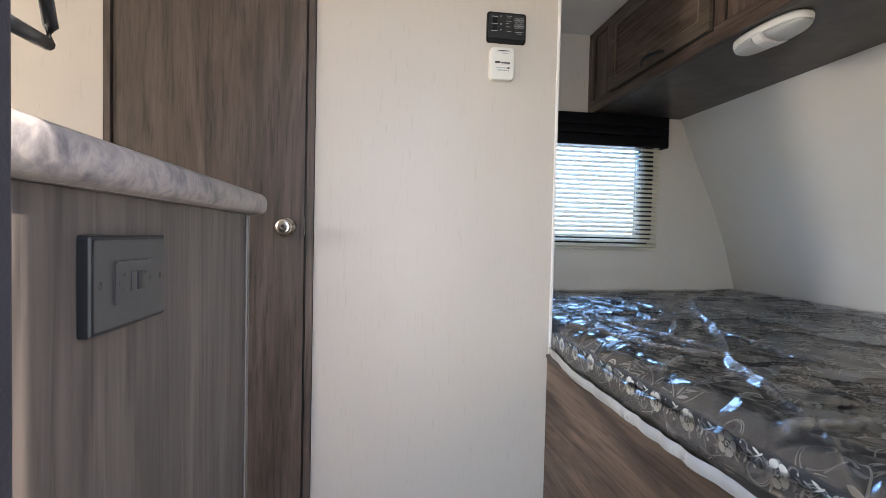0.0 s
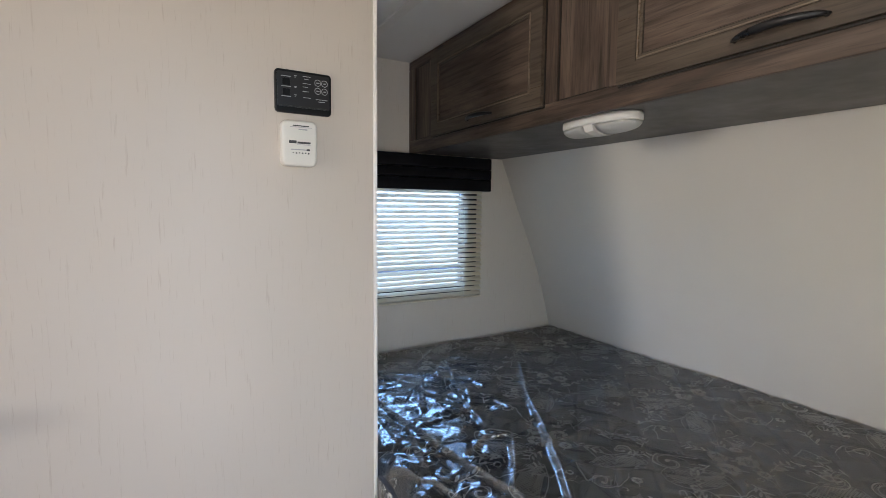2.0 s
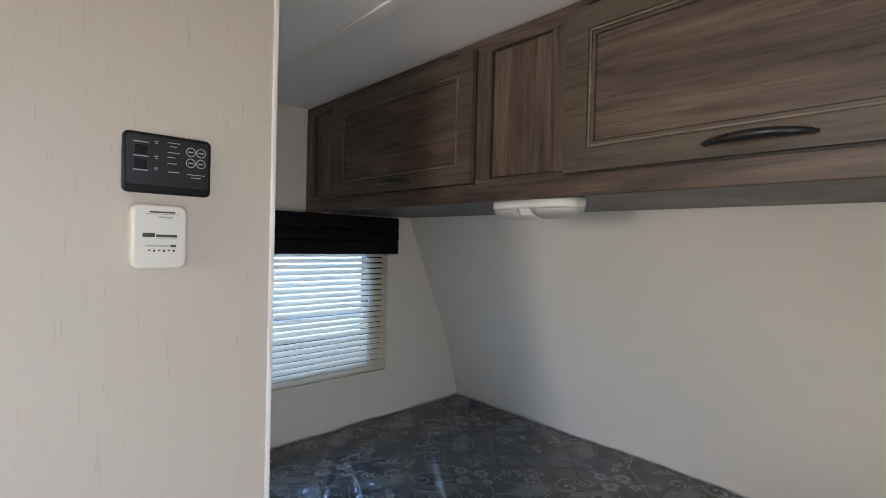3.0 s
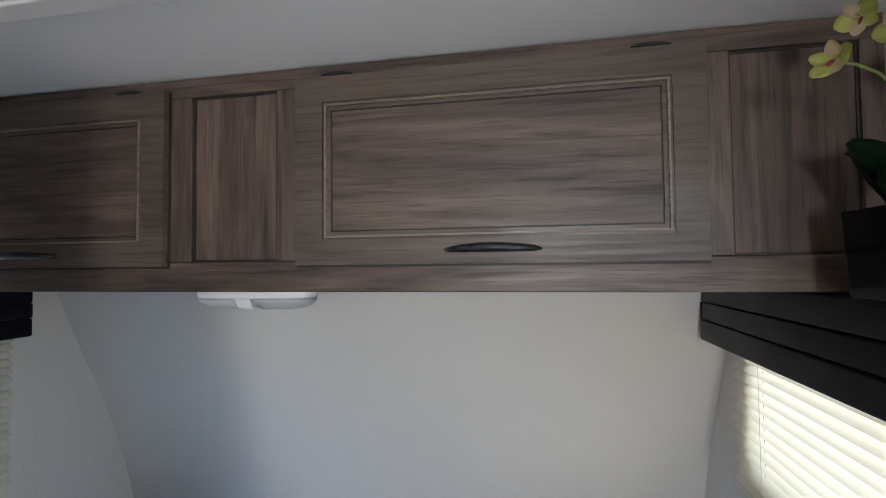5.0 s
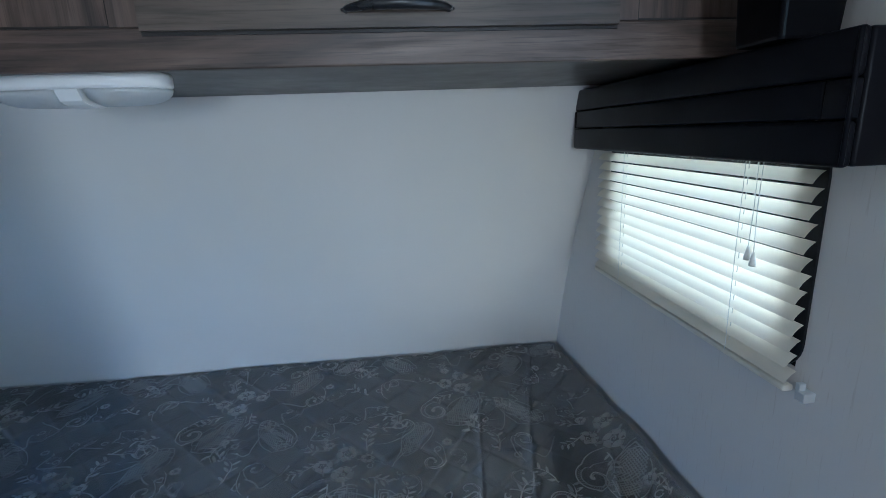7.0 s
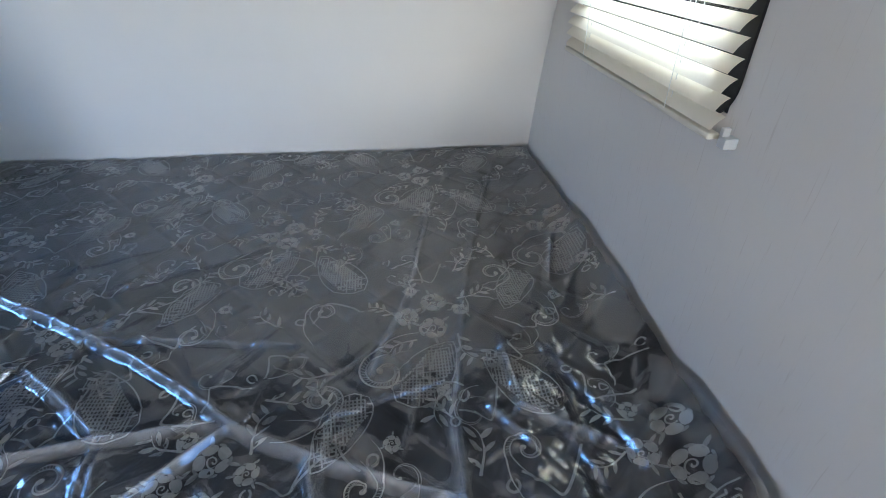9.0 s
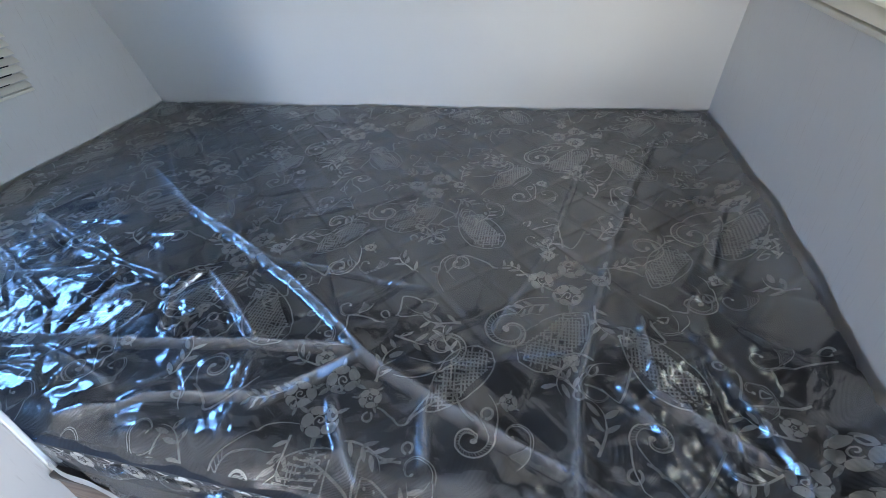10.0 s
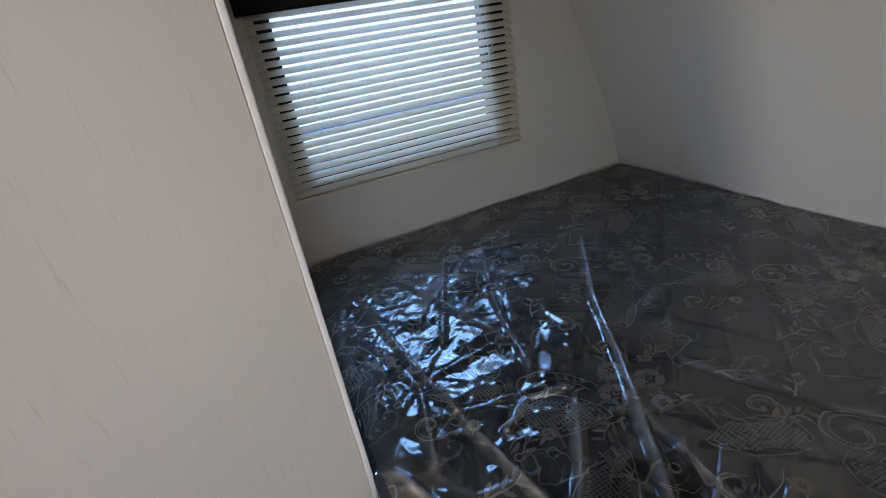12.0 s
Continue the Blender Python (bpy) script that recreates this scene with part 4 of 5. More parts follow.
# near-black strip paints the shade in the recess behind the bottom rail
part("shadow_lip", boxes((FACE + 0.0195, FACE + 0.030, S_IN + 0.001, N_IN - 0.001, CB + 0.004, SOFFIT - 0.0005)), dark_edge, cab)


def rect(y0, y1, z0, z1):
    return [(y0, z0), (y1, z0), (y1, z1), (y0, z1)]


def cab_door(y0, y1, z0, z1, handle_y):
    d = part("door", ring(bmesh.new(), rect(y0, y1, z0, z1), rect(y0 + 0.054, y1 - 0.058, z0 + 0.048, z1 - 0.052), FACE - 0.019, FACE - 0.0050, "x"), wood_frame, cab)
    # near-black ring behind the door imitates the shadow along its edges
    part("shadow_gap", ring(bmesh.new(), rect(y0 - 0.0035, y1 + 0.0035, z0 - 0.0045, z1 + 0.003), rect(y0 + 0.004, y1 - 0.004, z0 + 0.004, z1 - 0.004), FACE - 0.0045, FACE - 0.0008, "x"), dark_edge, d, "near-black ring painted as the shadow round the door")
    # stepped moulding round the panel; its bead has a highlight painted in
    i0, i1, k0, k1 = y0 + 0.054, y1 - 0.058, z0 + 0.048, z1 - 0.052
    for a, b, lo in ((0.0002, 0.005, 0.0165), (0.005, 0.0085, 0.0205), (0.0085, 0.016, 0.0150), (0.016, 0.0185, 0.011)):
        bm = ring(bmesh.new(), rect(i0 + a, i1 - a, k0 + a, k1 - a), rect(i0 + b, i1 - b, k0 + b, k1 - b), FACE - lo, FACE - 0.0012, "x")
        part("moulding", bm, wood_highlight if lo > 0.018 else wood_frame if lo > 0.013 else dark_edge, d)
    part("panel", boxes((FACE - 0.0125, FACE - 0.004, i0 + 0.0187, i1 - 0.0187, k0 + 0.0187, k1 - 0.0187)), wood_y, d)
    # arched bow handle
    hz0, half = z0 + 0.025, 0.087
    pts, rad = [], []
    for k in range(17):
        u = -1 + k / 8
        pts.append((FACE - 0.019 - 0.026 * (1 - u * u) ** 0.8 - 0.002, handle_y + half * u, hz0 + 0.003 * (1 - u * u)))
        rad.append(0.0030 + 0.0068 * (1 - u * u) ** 0.6)
    part("handle", tube(bmesh.new(), pts, rad, 10, 0.9), black_satin, d, "black arched bow handle", True)
    for s in (-1, 1):
        part("foot", turned(bmesh.new(), (FACE - 0.0192, handle_y + s * half * 0.93, hz0), (-1, 0, 0), [(0, 0.005), (0.009, 0.0045)], 10), black_satin, d)
    for hy in (y0 + 0.088, y1 - 0.088):
        bm = bmesh.new()
        prism(bm, [(hy + 0.033 * math.cos(a), z1 + 0.001 + 0.0065 * math.sin(a)) for a in np.linspace(0, math.pi, 12)], FACE - 0.0195, FACE - 0.001, "x")
        part("hinge", bm, black_satin, d, "black hinge cover")
    return d


cab_door(1.043, 1.797, 1.602, 1.974, 1.408)
cab_door(2.098, 2.852, 1.602, 1.974, 2.452)

# lamp under the soffit
LX, LY = 2.006, 1.958
lamp = thing("ceiling_lamp", (LX, LY, SOFFIT), "white oval double lamp under the overhead cabinet, switched off", "lamp")


def oval(half_w, half_l, z, n_pts=40):
    return [Vector((LX + half_w * abs(math.cos(a)) ** 0.75 * math.copysign(1, math.cos(a)), LY + half_l * abs(math.sin(a)) ** 0.9 * math.copysign(1, math.sin(a)), z)) for a in (2 * math.pi * k / n_pts for k in range(n_pts))]


def loft(bm, rings):
    rows = [[bm.verts.new(p) for p in r] for r in rings]
    k = len(rows[0])
    for p, q in zip(rows, rows[1:]):
        for i in range(k):
            bm.faces.new((p[i], p[(i + 1) % k], q[(i + 1) % k], q[i]))
    bm.faces.new(rows[0]), bm.faces.new(rows[-1][::-1])
    bmesh.ops.recalc_face_normals(bm, faces=bm.faces)
    return bm


part("housing", loft(bmesh.new(), [oval(0.060, 0.140, SOFFIT - 0.0005), oval(0.063, 0.143, SOFFIT - 0.006), oval(0.063, 0.143, SOFFIT - 0.022), oval(0.058, 0.138, SOFFIT - 0.027)]), white_plastic, lamp, "white plastic housing", True)
for s in (-1, 1):
    rings = []
    for k in range(6):
        u = k / 5
        ww, zz = 0.056 * math.cos(u * 1.35), SOFFIT - 0.0272 - 0.026 * math.sin(u * 1.45)
        lo, hi = 0.020 + 0.006 * u, 0.020 + 0.114 * math.cos(u * 1.2) ** 0.6
        pts = []
        for a in np.linspace(-1, 1, 9):
            pts.append(Vector((LX + ww * a, LY + s * (lo + 0.006 * abs(a)), zz)))
        for a in np.linspace(1, -1, 17):
            pts.append(Vector((LX + ww * a, LY + s * (lo + (hi - lo) * max(0.02, 1 - abs(a) ** 2.6) ** 0.5 + 0.008), zz)))
        rings.append(pts)
    part("lens", loft(bmesh.new(), rings), lens_mat, lamp, "frosted clear lens", True)
band = bmesh.new()
rows = []
for k in range(11):
    a = -1 + k / 5
    zz = SOFFIT - 0.0275 - 0.0275 * math.sqrt(max(0, 1 - a * a)) ** 0.8
    rows.append([band.verts.new((LX + 0.058 * a, LY + q, zz)) for q in (-0.018, 0.018)] + [band.verts.new((LX + 0.058 * a, LY + q, SOFFIT - 0.026)) for q in (0.018, -0.018)])
for p, q in zip(rows, rows[1:]):
    for i in range(4):
        band.faces.new((p[i], p[(i + 1) % 4], q[(i + 1) % 4], q[i]))
bmesh.ops.recalc_face_normals(band, faces=band.faces)
part("centre_band", band, white_plastic, lamp, "white centre band")


# ---- windows, blinds, valances ----
def window(name, x0, x1, z0, z1, y_in, y_out, rim, label):
    """A black-framed pane set into a side wall."""
    w = thing(name, ((x0 + x1) / 2, (y_in + y_out) / 2, z0), label, "window", kind="structure")
    lo, hi = min(y_in, y_out), max(y_in, y_out)
    s = 1 if y_in < y_out else -1
    bm = ring(bmesh.new(), round_rect(x0 - 0.012, x1 + rim, z0 - 0.012, z1 + 0.012, 0.060, 8), round_rect(x0 + 0.030, x1 - 0.030, z0 + 0.026, z1 - 0.030, 0.035, 8), y_in - s * 0.005, y_in - s * 0.0005, "y")
    part("window_frame", bm, black_plastic, w, "black rounded window frame")
    bm = ring(bmesh.new(), rect(x0 + 0.0005, x1 - 0.0005, z0 + 0.0005, z1 - 0.0005), rect(x0 + 0.036, x1 - 0.036, z0 + 0.032, z1 - 0.036), y_in + s * 0.002, y_out - s * 0.002, "y")
    part("outer_frame", bm, black_plastic, w, "black outer frame")
    pane = part("pane", boxes((x0 + 0.0365, x1 - 0.0365, (lo + hi) / 2 - 0.002, (lo + hi) / 2 + 0.002, z0 + 0.0325, z1 - 0.0365)), pane_mat, w)
    pane.visible_shadow = False
    return w


window("window_1", *WIN_S, S_IN, S_OUT, 0.012, "black-framed side window behind half-closed blinds")
window("window_2", *WIN_N, N_IN, N_OUT, 0.050, "black-framed side window behind open blinds")


def slat_mesh(length, width, angle):
    """One curved slat, turned about its length."""
    bm = bmesh.new()
    c, s = math.cos(angle), math.sin(angle)
    rows = []
    for k in range(7):
        u = -1 + k / 3
        a, h = u * width / 2, 0.0022 * (1 - u * u)
        rows.append([bm.verts.new((e * length / 2, c * a - s * h, s * a + c * h)) for e in (-1, 1)])
    for p, q in zip(rows, rows[1:]):
        bm.faces.new((p[0], p[1], q[1], q[0]))
    me = to_mesh("slat", bm, slat_mat, True)
    return me


def blind(x0, x1, z_top, z_low, y, room, pitch, angle, ladders, tassel, label):
    """A mini blind; room: the way from the wall into the room along y."""
    b = thing("window_blind", ((x0 + x1) / 2, y, z_top), label, "blind")
    part("headrail", boxes((x0, x1, y - 0.012, y + 0.012, z_top, z_top + 0.024)), white_plastic, b)
    me = slat_mesh(x1 - x0, 0.0285, angle * -room)
    count = round((z_top - z_low - 0.012) / pitch)
    pitch = (z_top - z_low - 0.004) / count
    for k in range(count):
        ob = new("slat", me)
        ob.parent = b
        jitter = 0.0008 * math.sin(k * 2.3)
        ob.matrix_basis = pose(0.0012 * math.sin(k * 1.7), jitter, -(k + 0.6) * pitch, 0.9 * math.sin(k * 1.9), 0, 0.12 * math.sin(k * 2.9))
    part("bottom_rail", rounded(boxes((x0, x1, y - 0.010, y + 0.010, z_low - 0.011, z_low)), 0.003, 2), slat_mat, b)
    for lx in ladders:
        for dy in (-0.012, 0.012):
            part("ladder_cord", tube(bmesh.new(), [(lx, y + dy, z_top), (lx + 0.001, y + dy, (z_top + z_low) / 2), (lx, y + dy, z_low)], 0.0007, 5), cord_mat, b)
        part("lift_cord", tube(bmesh.new(), [(lx + 0.006, y, z_top), (lx + 0.006, y, z_low)], 0.0008, 5), cord_mat, b)
    tx, tz = tassel
    for s in (-1, 1):
        part("pull_cord", tube(bmesh.new(), [(tx + s * 0.006, y + room * 0.017, z_top), (tx + s * 0.004, y + room * 0.0175, (z_top + tz) / 2), (tx + s * 0.007, y + room * 0.017, tz + 0.024 + s * 0.004)], 0.0008, 5), cord_mat, b)
        part("tassel", turned(bmesh.new(), (tx + s * 0.007, y + room * 0.017, tz + 0.026 + s * 0.004), (0, 0, -1), [(0, 0.0022), (0.008, 0.0035), (0.022, 0.0062), (0.026, 0.0058), (0.027, 0.003)], 12), cream_plastic, b, "small white cord tassel", True)
    return b


blind(1.721, 2.474, 1.395, 1.000, S_IN + 0.020, 1, 0.0275, radians(46), (1.862, 2.310), (1.820, 1.190), "white mini blind, slats tilted nearly shut, lit from outside")
blind(1.416, 2.341, 1.405, 0.787, N_IN - 0.020, -1, 0.0268, radians(40), (1.56, 2.225), (2.235, 1.135), "white mini blind with open slats, daylight showing through")
solid("hold_down_bracket", rounded(boxes((1.688, 1.707, S_IN + 0.0005, S_IN + 0.022, 0.985, 1.002), (1.698, 1.707, S_IN + 0.010, S_IN + 0.022, 1.002, 1.015)), 0.0015), lens_mat, "clear plastic bracket holding the blind at the wall", "bracket")


def valance(x0, x1, z0, z1, y_wall, y_front, label):
    """A padded black vinyl pelmet box with an inset strip on its face."""
    v = thing("window_valance", ((x0 + x1) / 2, y_wall, z0), label, "valance")
    s = 1 if y_front > y_wall else -1
    y0, y1 = sorted((y_front - s * 0.016, y_front))
    mid, hs = (z0 + z1) / 2 + 0.000, 0.026
    for lo, hi in ((z0, mid - hs), (mid + hs, z1)):
        part("padding", rounded(boxes((x0, x1, y0, y1, lo, hi)), 0.007, 4), black_vinyl, v, smooth=True)
    for xa, xb in ((x0, x0 + 0.042), (x1 - 0.014, x1)):
        part("end_padding", rounded(boxes((xa, xb, y0 + 0.0005, y1 - 0.0005, mid - hs + 0.0005, mid + hs - 0.0005)), 0.004, 3), black_vinyl, v, smooth=True)
    part("inset_strip", rounded(boxes((x0 + 0.0425, x1 - 0.0145, y0 + 0.001, y1 - 0.001, mid - hs + 0.001, mid + hs - 0.001)), 0.004, 3), black_vinyl, v, "flat black strip across the face", True)
    ye0, ye1 = sorted((y_wall + s * 0.001, y_front - s * 0.0165))
    for xa, xb in ((x0, x0 + 0.016), (x1 - 0.016, x1)):
        part("return", rounded(boxes((xa, xb, ye0, ye1, z0 + 0.001, z1 - 0.001)), 0.006, 3), black_vinyl, v, smooth=True)
    part("top_board", boxes((x0 + 0.0165, x1 - 0.0165, ye0, ye1, z1 - 0.012, z1 - 0.002)), black_vinyl, v)
    part("piping", tube(bmesh.new(), [(x0 + 0.002, y_front - s * 0.002, z0 + 0.004), (x0 + 0.002, y_front - s * 0.002, z1 - 0.004)], 0.0032, 8), black_vinyl, v, smooth=True)
    return v


valance(1.625, 2.530, 1.373, 1.546, S_IN, 0.860, "black padded vinyl valance above the blind, plant on top")
valance(1.395, 2.370, 1.367, 1.546, N_IN, 3.050, "black padded vinyl valance above the open blind")

# ---- wall controls ----
PANEL = thing("monitor_panel", (1.134, PART_Y, 1.52), "black tank monitor panel with switches and round buttons", "control panel")
Y0 = PART_Y - 0.0003
bm = prism(bmesh.new(), round_rect(1.067, 1.201, 1.520, 1.617, 0.009, 5), Y0 - 0.011, Y0, "y")
bmesh.ops.bevel(bm, geom=[e for e in bm.edges if all(v.co.y < Y0 - 0.010 for v in e.verts)], offset=0.004, segments=3, profile=0.5, affect="EDGES")
part("bezel", bm, black_plastic, PANEL)
part("face", prism(bmesh.new(), round_rect(1.072, 1.196, 1.533, 1.611, 0.004, 4), Y0 - 0.0120, Y0 - 0.0105, "y"), black_satin, PANEL)
for k in range(2):
    zc = 1.588 - 0.023 * k
    part("rocker_switch", rounded(boxes((1.083, 1.101, Y0 - 0.0165, Y0 - 0.0118, zc - 0.008, zc + 0.008)), 0.0015), black_plastic, PANEL, "black rocker switch")
for k in range(3):
    part("switch_mark", boxes((1.081, 1.103, Y0 - 0.0126, Y0 - 0.0119, 1.600 - 0.0225 * k, 1.6015 - 0.0225 * k)), grey_print, PANEL)
for i in range(2):
    for j in range(2):
        bx, bz = 1.167 + 0.0165 * i, 1.594 - 0.0185 * j
        circ = [(math.cos(2 * math.pi * k / 24), math.sin(2 * math.pi * k / 24)) for k in range(24)]
        part("button_ring", ring(bmesh.new(), [(bx + 0.0078 * c, bz + 0.0078 * s) for c, s in circ], [(bx + 0.0066 * c, bz + 0.0066 * s) for c, s in circ], Y0 - 0.0127, Y0 - 0.0119, "y"), grey_print, PANEL, "pale ring round a button")
        part("button_mark", boxes((bx - 0.004, bx + 0.004, Y0 - 0.0126, Y0 - 0.0119, bz - 0.0009, bz + 0.0009)), grey_print, PANEL)
for z_, a, b in ((1.605, 1.131, 1.150), (1.599, 1.134, 1.145), (1.589, 1.131, 1.150), (1.581, 1.131, 1.143), (1.571, 1.131, 1.145), (1.557, 1.132, 1.149), (1.604, 1.111, 1.117), (1.601, 1.112, 1.116), (1.580, 1.111, 1.117), (1.577, 1.112, 1.116), (1.561, 1.111, 1.117), (1.558, 1.112, 1.115), (1.556, 1.162, 1.190), (1.551, 1.168, 1.184)):
    part("print_bar", boxes((a, b, Y0 - 0.0126, Y0 - 0.0119, z_ - 0.0006, z_ + 0.0006)), grey_print, PANEL)
part("lower_slot", boxes((1.076, 1.192, Y0 - 0.0128, Y0 - 0.0119, 1.5355, 1.5370)), dark_edge, PANEL)

thermo = thing("thermostat", (1.118, PART_Y, 1.396), "cream wall thermostat with slider", "thermostat")
bm = prism(bmesh.new(), round_rect(1.077, 1.160, 1.396, 1.499, 0.013, 6), Y0 - 0.026, Y0, "y")
for v in bm.verts:
    u = (v.co.z - 1.4475) / 0.0515
    v.co.x += (v.co.x - 1.1185) * (0.05 * (1 - u * u) - 0.05)
bmesh.ops.bevel(bm, geom=[e for e in bm.edges if all(v.co.y < Y0 - 0.025 for v in e.verts)], offset=0.006, segments=4, profile=0.5, affect="EDGES")
part("cover", bm, cream_plastic, thermo, smooth=False)
for z_, h, a, b, m_ in ((1.487, 0.0012, 1.103, 1.140, dark_print), (1.484, 0.0006, 1.097, 1.146, grey_print), (1.479, 0.0014, 1.116, 1.136, grey_print), (1.450, 0.0034, 1.094, 1.111, dark_print), (1.449, 0.0022, 1.113, 1.143, dark_print), (1.4445, 0.0005, 1.112, 1.143, grey_print), (1.4330, 0.0012, 1.098, 1.140, grey_print)):
    part("print_bar", boxes((a, b, Y0 - 0.0268, Y0 - 0.0255, z_ - h, z_ + h)), m_, thermo)
for k in range(6):
    part("scale_mark", boxes((1.102 + 0.007 * k, 1.105 + 0.007 * k, Y0 - 0.0268, Y0 - 0.0255, 1.4245 - 0.001 * (k % 2), 1.4270)), dark_print, thermo)
part("slider", rounded(boxes((1.134, 1.141, Y0 - 0.030, Y0 - 0.0255, 1.4310, 1.4350)), 0.0006), dark_print, thermo)

PANEL.scale, PANEL.location = (1.037, 1.0, 1.072), (1.1355, PART_Y, 1.5035)
thermo.scale, thermo.location = (1.065, 1.0, 1.077), (1.1195, PART_Y, 1.3725)

# ---- orchid on the valance ----
PX, PY, PZB = 1.763, 0.842, 1.546
pot = thing("orchid_plant", (PX, PY, PZB), "artificial lime and pink orchid in a square black pot", "potted plant")


def square_ring(half, z, r=0.006):
    return [Vector((PX + p[0], PY + p[1], z)) for p in round_rect(-half, half, -half, half, r, 3)]


part("pot", loft(bmesh.new(), [square_ring(0.045, PZB), square_ring(0.046, PZB + 0.004), square_ring(0.051, PZB + 0.120), square_ring(0.051, PZB + 0.124), square_ring(0.047, PZB + 0.124), square_ring(0.046, PZB + 0.112)]), black_gloss, pot, "square black glazed pot")
part("moss", loft(bmesh.new(), [square_ring(0.0455, PZB + 0.106), square_ring(0.0455, PZB + 0.1125), square_ring(0.028, PZB + 0.119)]), moss_mat, pot)


def leaf(base, aim, length, width, curl):
    """A strap leaf with a keel, bending over as it goes out."""
    bm = bmesh.new()
    ax = Vector((math.cos(aim), math.sin(aim), 0))
    sd = Vector((-math.sin(aim), math.cos(aim), 0))
    rows = []
    for k in range(13):
        u = k / 12
        p = Vector(base) + length * (ax * (0.25 * u + 0.75 * u * u * curl) + Vector((0, 0, 1)) * (u - 0.55 * curl * u * u))
        w = width * (math.sin(math.pi * min(1, u * 0.86 + 0.10)) ** 0.7) * (1 if k < 12 else 0.15)
        rows.append([bm.verts.new(p + sd * w * q + Vector((0, 0, 1)) * 0.18 * width * q * q + ax * -0.25 * width * q * q) for q in (-1, -0.5, 0, 0.5, 1)])
    for a, b in zip(rows, rows[1:]):
        for i in range(4):
            bm.faces.new((a[i], a[i + 1], b[i + 1], b[i]))
    bmesh.ops.solidify(bm, geom=list(bm.faces), thickness=0.0016)
    return bm


ZL = PZB + 0.116
for aim, ln, wd, cu in ((2.9, 0.125, 0.036, 0.40), (1.8, 0.125, 0.040, 0.45), (0.4, 0.125, 0.038, 0.40), (-0.9, 0.125, 0.036, 0.45), (3.9, 0.115, 0.034, 0.5)):
    part("leaf", leaf((PX + 0.008 * math.cos(aim), PY + 0.008 * math.sin(aim), ZL), aim, ln, wd, cu), leaf_mat, pot, "broad dark green leaf", True)


def petal(bm, centre, out, up, length, width, cup):
    side = out.cross(up).normalized()
    rows = []
    for k in range(7):
        u = k / 6
        w = width * math.sin(math.pi * (0.08 + 0.9 * u)) ** 0.6
        p = centre + out * length * u + up * (cup * length * u * u)
        rows.append([bm.verts.new(p + side * w * q + up * 0.2 * width * q * q) for q in (-1, 0, 1)])
    for a, b in zip(rows, rows[1:]):
        for i in range(2):
            bm.faces.new((a[i], a[i + 1], b[i + 1], b[i]))


def flower(at, aim, size):
    """Five petals round a rosy lip."""
    f = Vector(aim).normalized()
    u = f.orthogonal().normalized()
    w = f.cross(u)
    at = Vector(at)
    for k in range(5):
        a = 2 * math.pi * k / 5 + 0.3
        d = math.cos(a) * u + math.sin(a) * w
        bm = bmesh.new()
        petal(bm, at, (d + 0.25 * f).normalized(), f, size * (1.0 if k % 2 else 0.9), size * (0.50 if k % 2 else 0.36), 0.35)
        bmesh.ops.solidify(bm, geom=list(bm.faces), thickness=0.0008)
        part("petal", bm, petal_mat if k % 5 in (0, 1, 3) else petal_pink, pot, smooth=True)
    bm = bmesh.new()
    petal(bm, at, (f - 0.5 * Vector((0, 0, 1))).normalized(), u, size * 0.55, size * 0.18, 0.2)
    bmesh.ops.solidify(bm, geom=list(bm.faces), thickness=0.0012)
    part("lip", bm, lip_mat, pot, "rosy flower lip", True)


def stem(points, r):
    part("stem", tube(bmesh.new(), points, [r * (1.1 - 0.5 * k / len(points)) for k in range(len(points))], 7), stem_mat, pot, smooth=True)


S0 = (PX - 0.012, PY + 0.004, ZL)
FORK = (1.738, PY + 0.020, 1.822)
stem([S0, (PX - 0.016, PY + 0.006, 1.74), (PX - 0.018, PY + 0.012, 1.79), FORK, (1.722, 0.895, 1.842), (1.710, 0.925, 1.850), (1.704, 0.948, 1.852)], 0.0030)
stem([(PX - 0.018, PY + 0.012, 1.79), FORK, (1.742, 0.858, 1.862), (1.748, 0.852, 1.900)], 0.0024)
stem([S0, (PX - 0.004, PY - 0.004, 1.75), (PX - 0.004, PY - 0.020, 1.80), (PX - 0.006, PY - 0.044, 1.84), (PX - 0.008, PY - 0.062, 1.862), (PX - 0.012, 0.785, 1.880)], 0.0028)
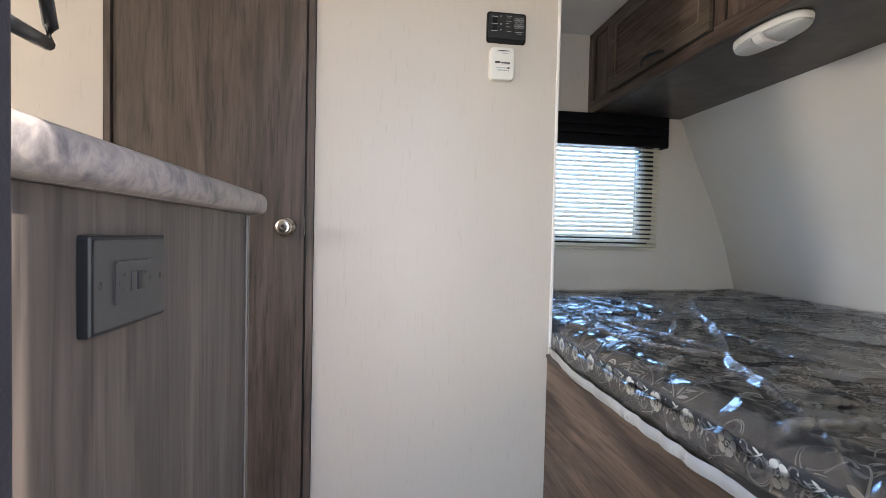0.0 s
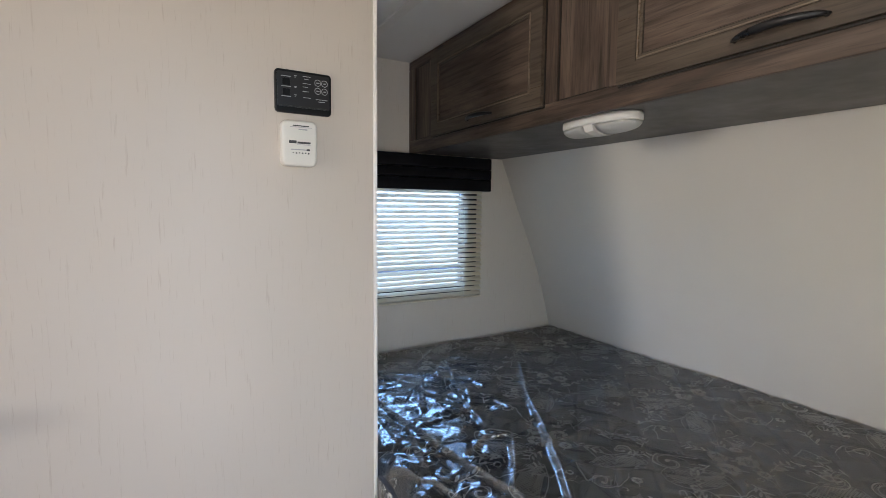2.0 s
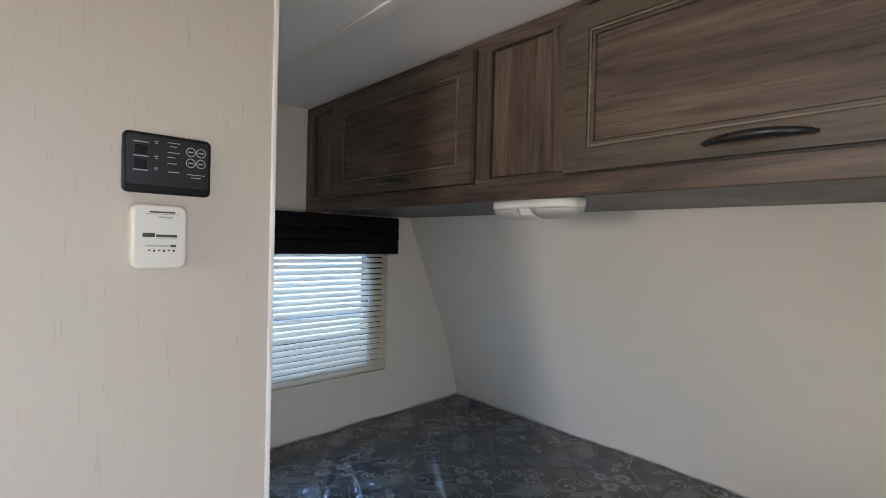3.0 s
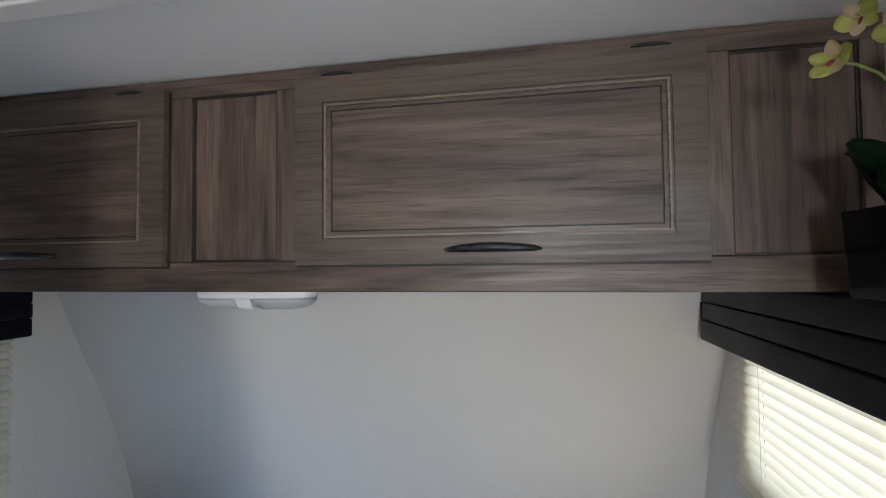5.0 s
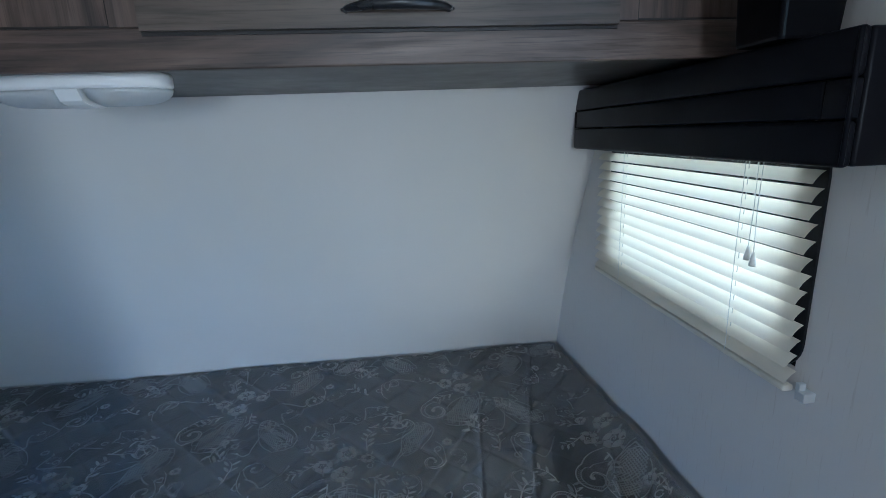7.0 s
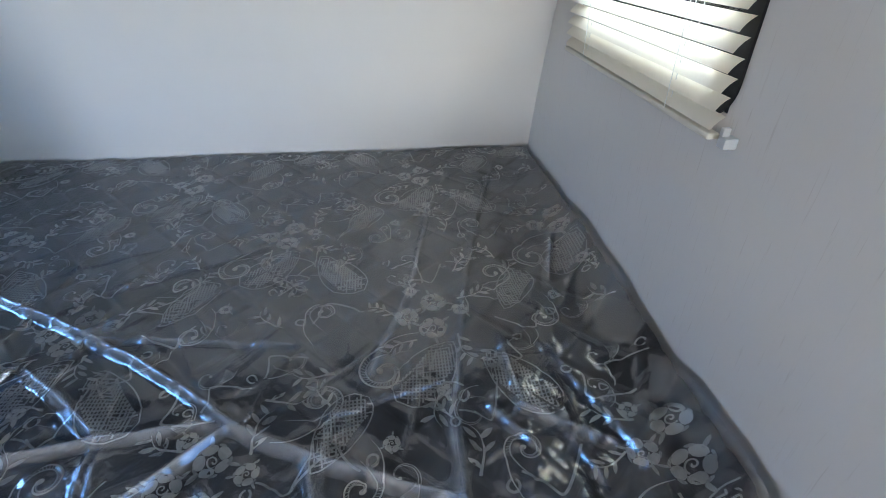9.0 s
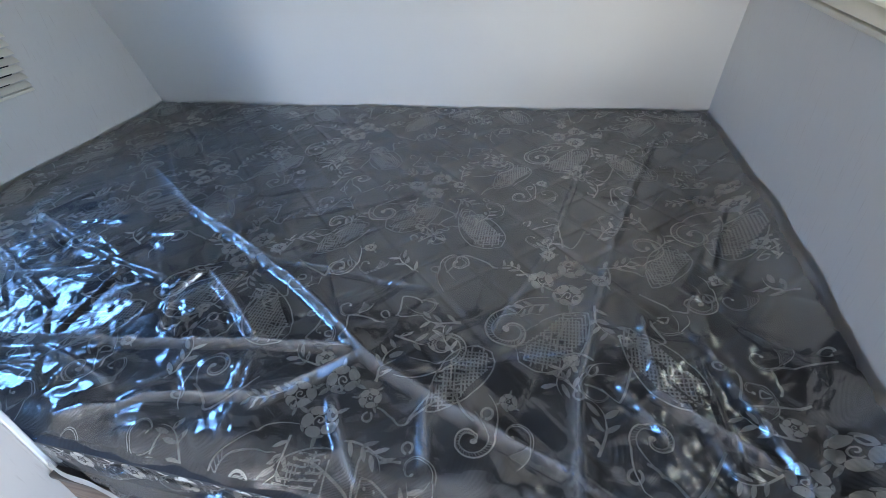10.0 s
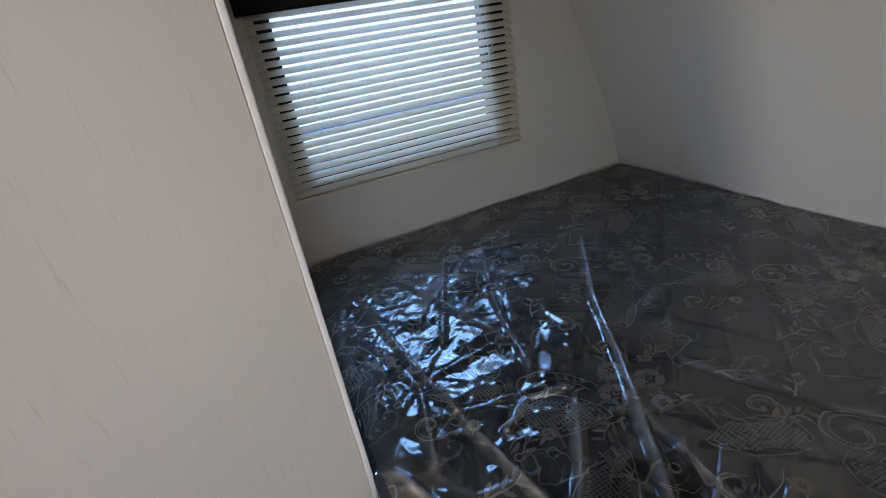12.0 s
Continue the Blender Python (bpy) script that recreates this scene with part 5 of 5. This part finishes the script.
flower((1.700, 0.955, 1.852), (-0.6, 0.8, 0.1), 0.027)
flower((1.748, 0.852, 1.908), (-0.8, 0.5, -0.2), 0.028)
flower((1.742, 0.900, 1.925), (-0.7, 0.6, -0.3), 0.026)
flower((1.750, 0.788, 1.884), (-0.8, 0.5, 0.1), 0.027)

# ---- outside ----
GROUND = -0.70
bm = bmesh.new()
box(bm, -400, 400, -400, 400, GROUND - 0.2, GROUND)
solid("ground", bm, asphalt, "pale gravel sales lot", "ground", kind="structure")
solid("trailer_skin", boxes((W_IN - 0.06, X_END + 0.01, S_OUT - 0.025, N_OUT + 0.025, CEIL + 0.051, CEIL + 0.09)), aluminium, "white trailer roof", "roof", kind="structure")


def parked_trailer(x, y, length, label):
    t = thing("travel_trailer", (x, y, GROUND), label, "trailer", group="parked trailers")
    bm = bmesh.new()
    prism(bm, [(x - length / 2, GROUND + 0.55), (x + length / 2 - 0.5, GROUND + 0.55), (x + length / 2, GROUND + 1.2), (x + length / 2 - 0.15, GROUND + 2.6), (x + length / 2 - 0.6, GROUND + 3.0), (x - length / 2, GROUND + 3.05)], y - 1.2, y + 1.2, "y")
    part("body", bm, aluminium, t)
    for s in (-1, 1):
        part("stripe", boxes((x - length / 2 + 0.05, x + length / 2 - 0.6, y + s * 1.203 - 0.002, y + s * 1.203 + 0.002, GROUND + 0.85, GROUND + 0.93)), stripe_blue, t)
        for k in (-0.45,):
            part("window", boxes((x + k * length - 0.4, x + k * length + 0.4, y + s * 1.206 - 0.003, y + s * 1.206 + 0.003, GROUND + 1.75, GROUND + 2.35)), black_gloss, t)
        for k in (-0.10, 0.02):
            part("wheel", turned(bmesh.new(), (x + k * length, y + s * 1.0 - 0.1, GROUND + 0.34), (0, 1, 0), [(0, 0.30), (0.02, 0.34), (0.18, 0.34), (0.2, 0.30)], 24), black_plastic, t)
    return t


parked_trailer(4.4, 9.4, 7.5, "white parked travel trailer with blue stripe on gravel")
parked_trailer(4.5, -7.5, 7.0, "white parked travel trailer across the lot")
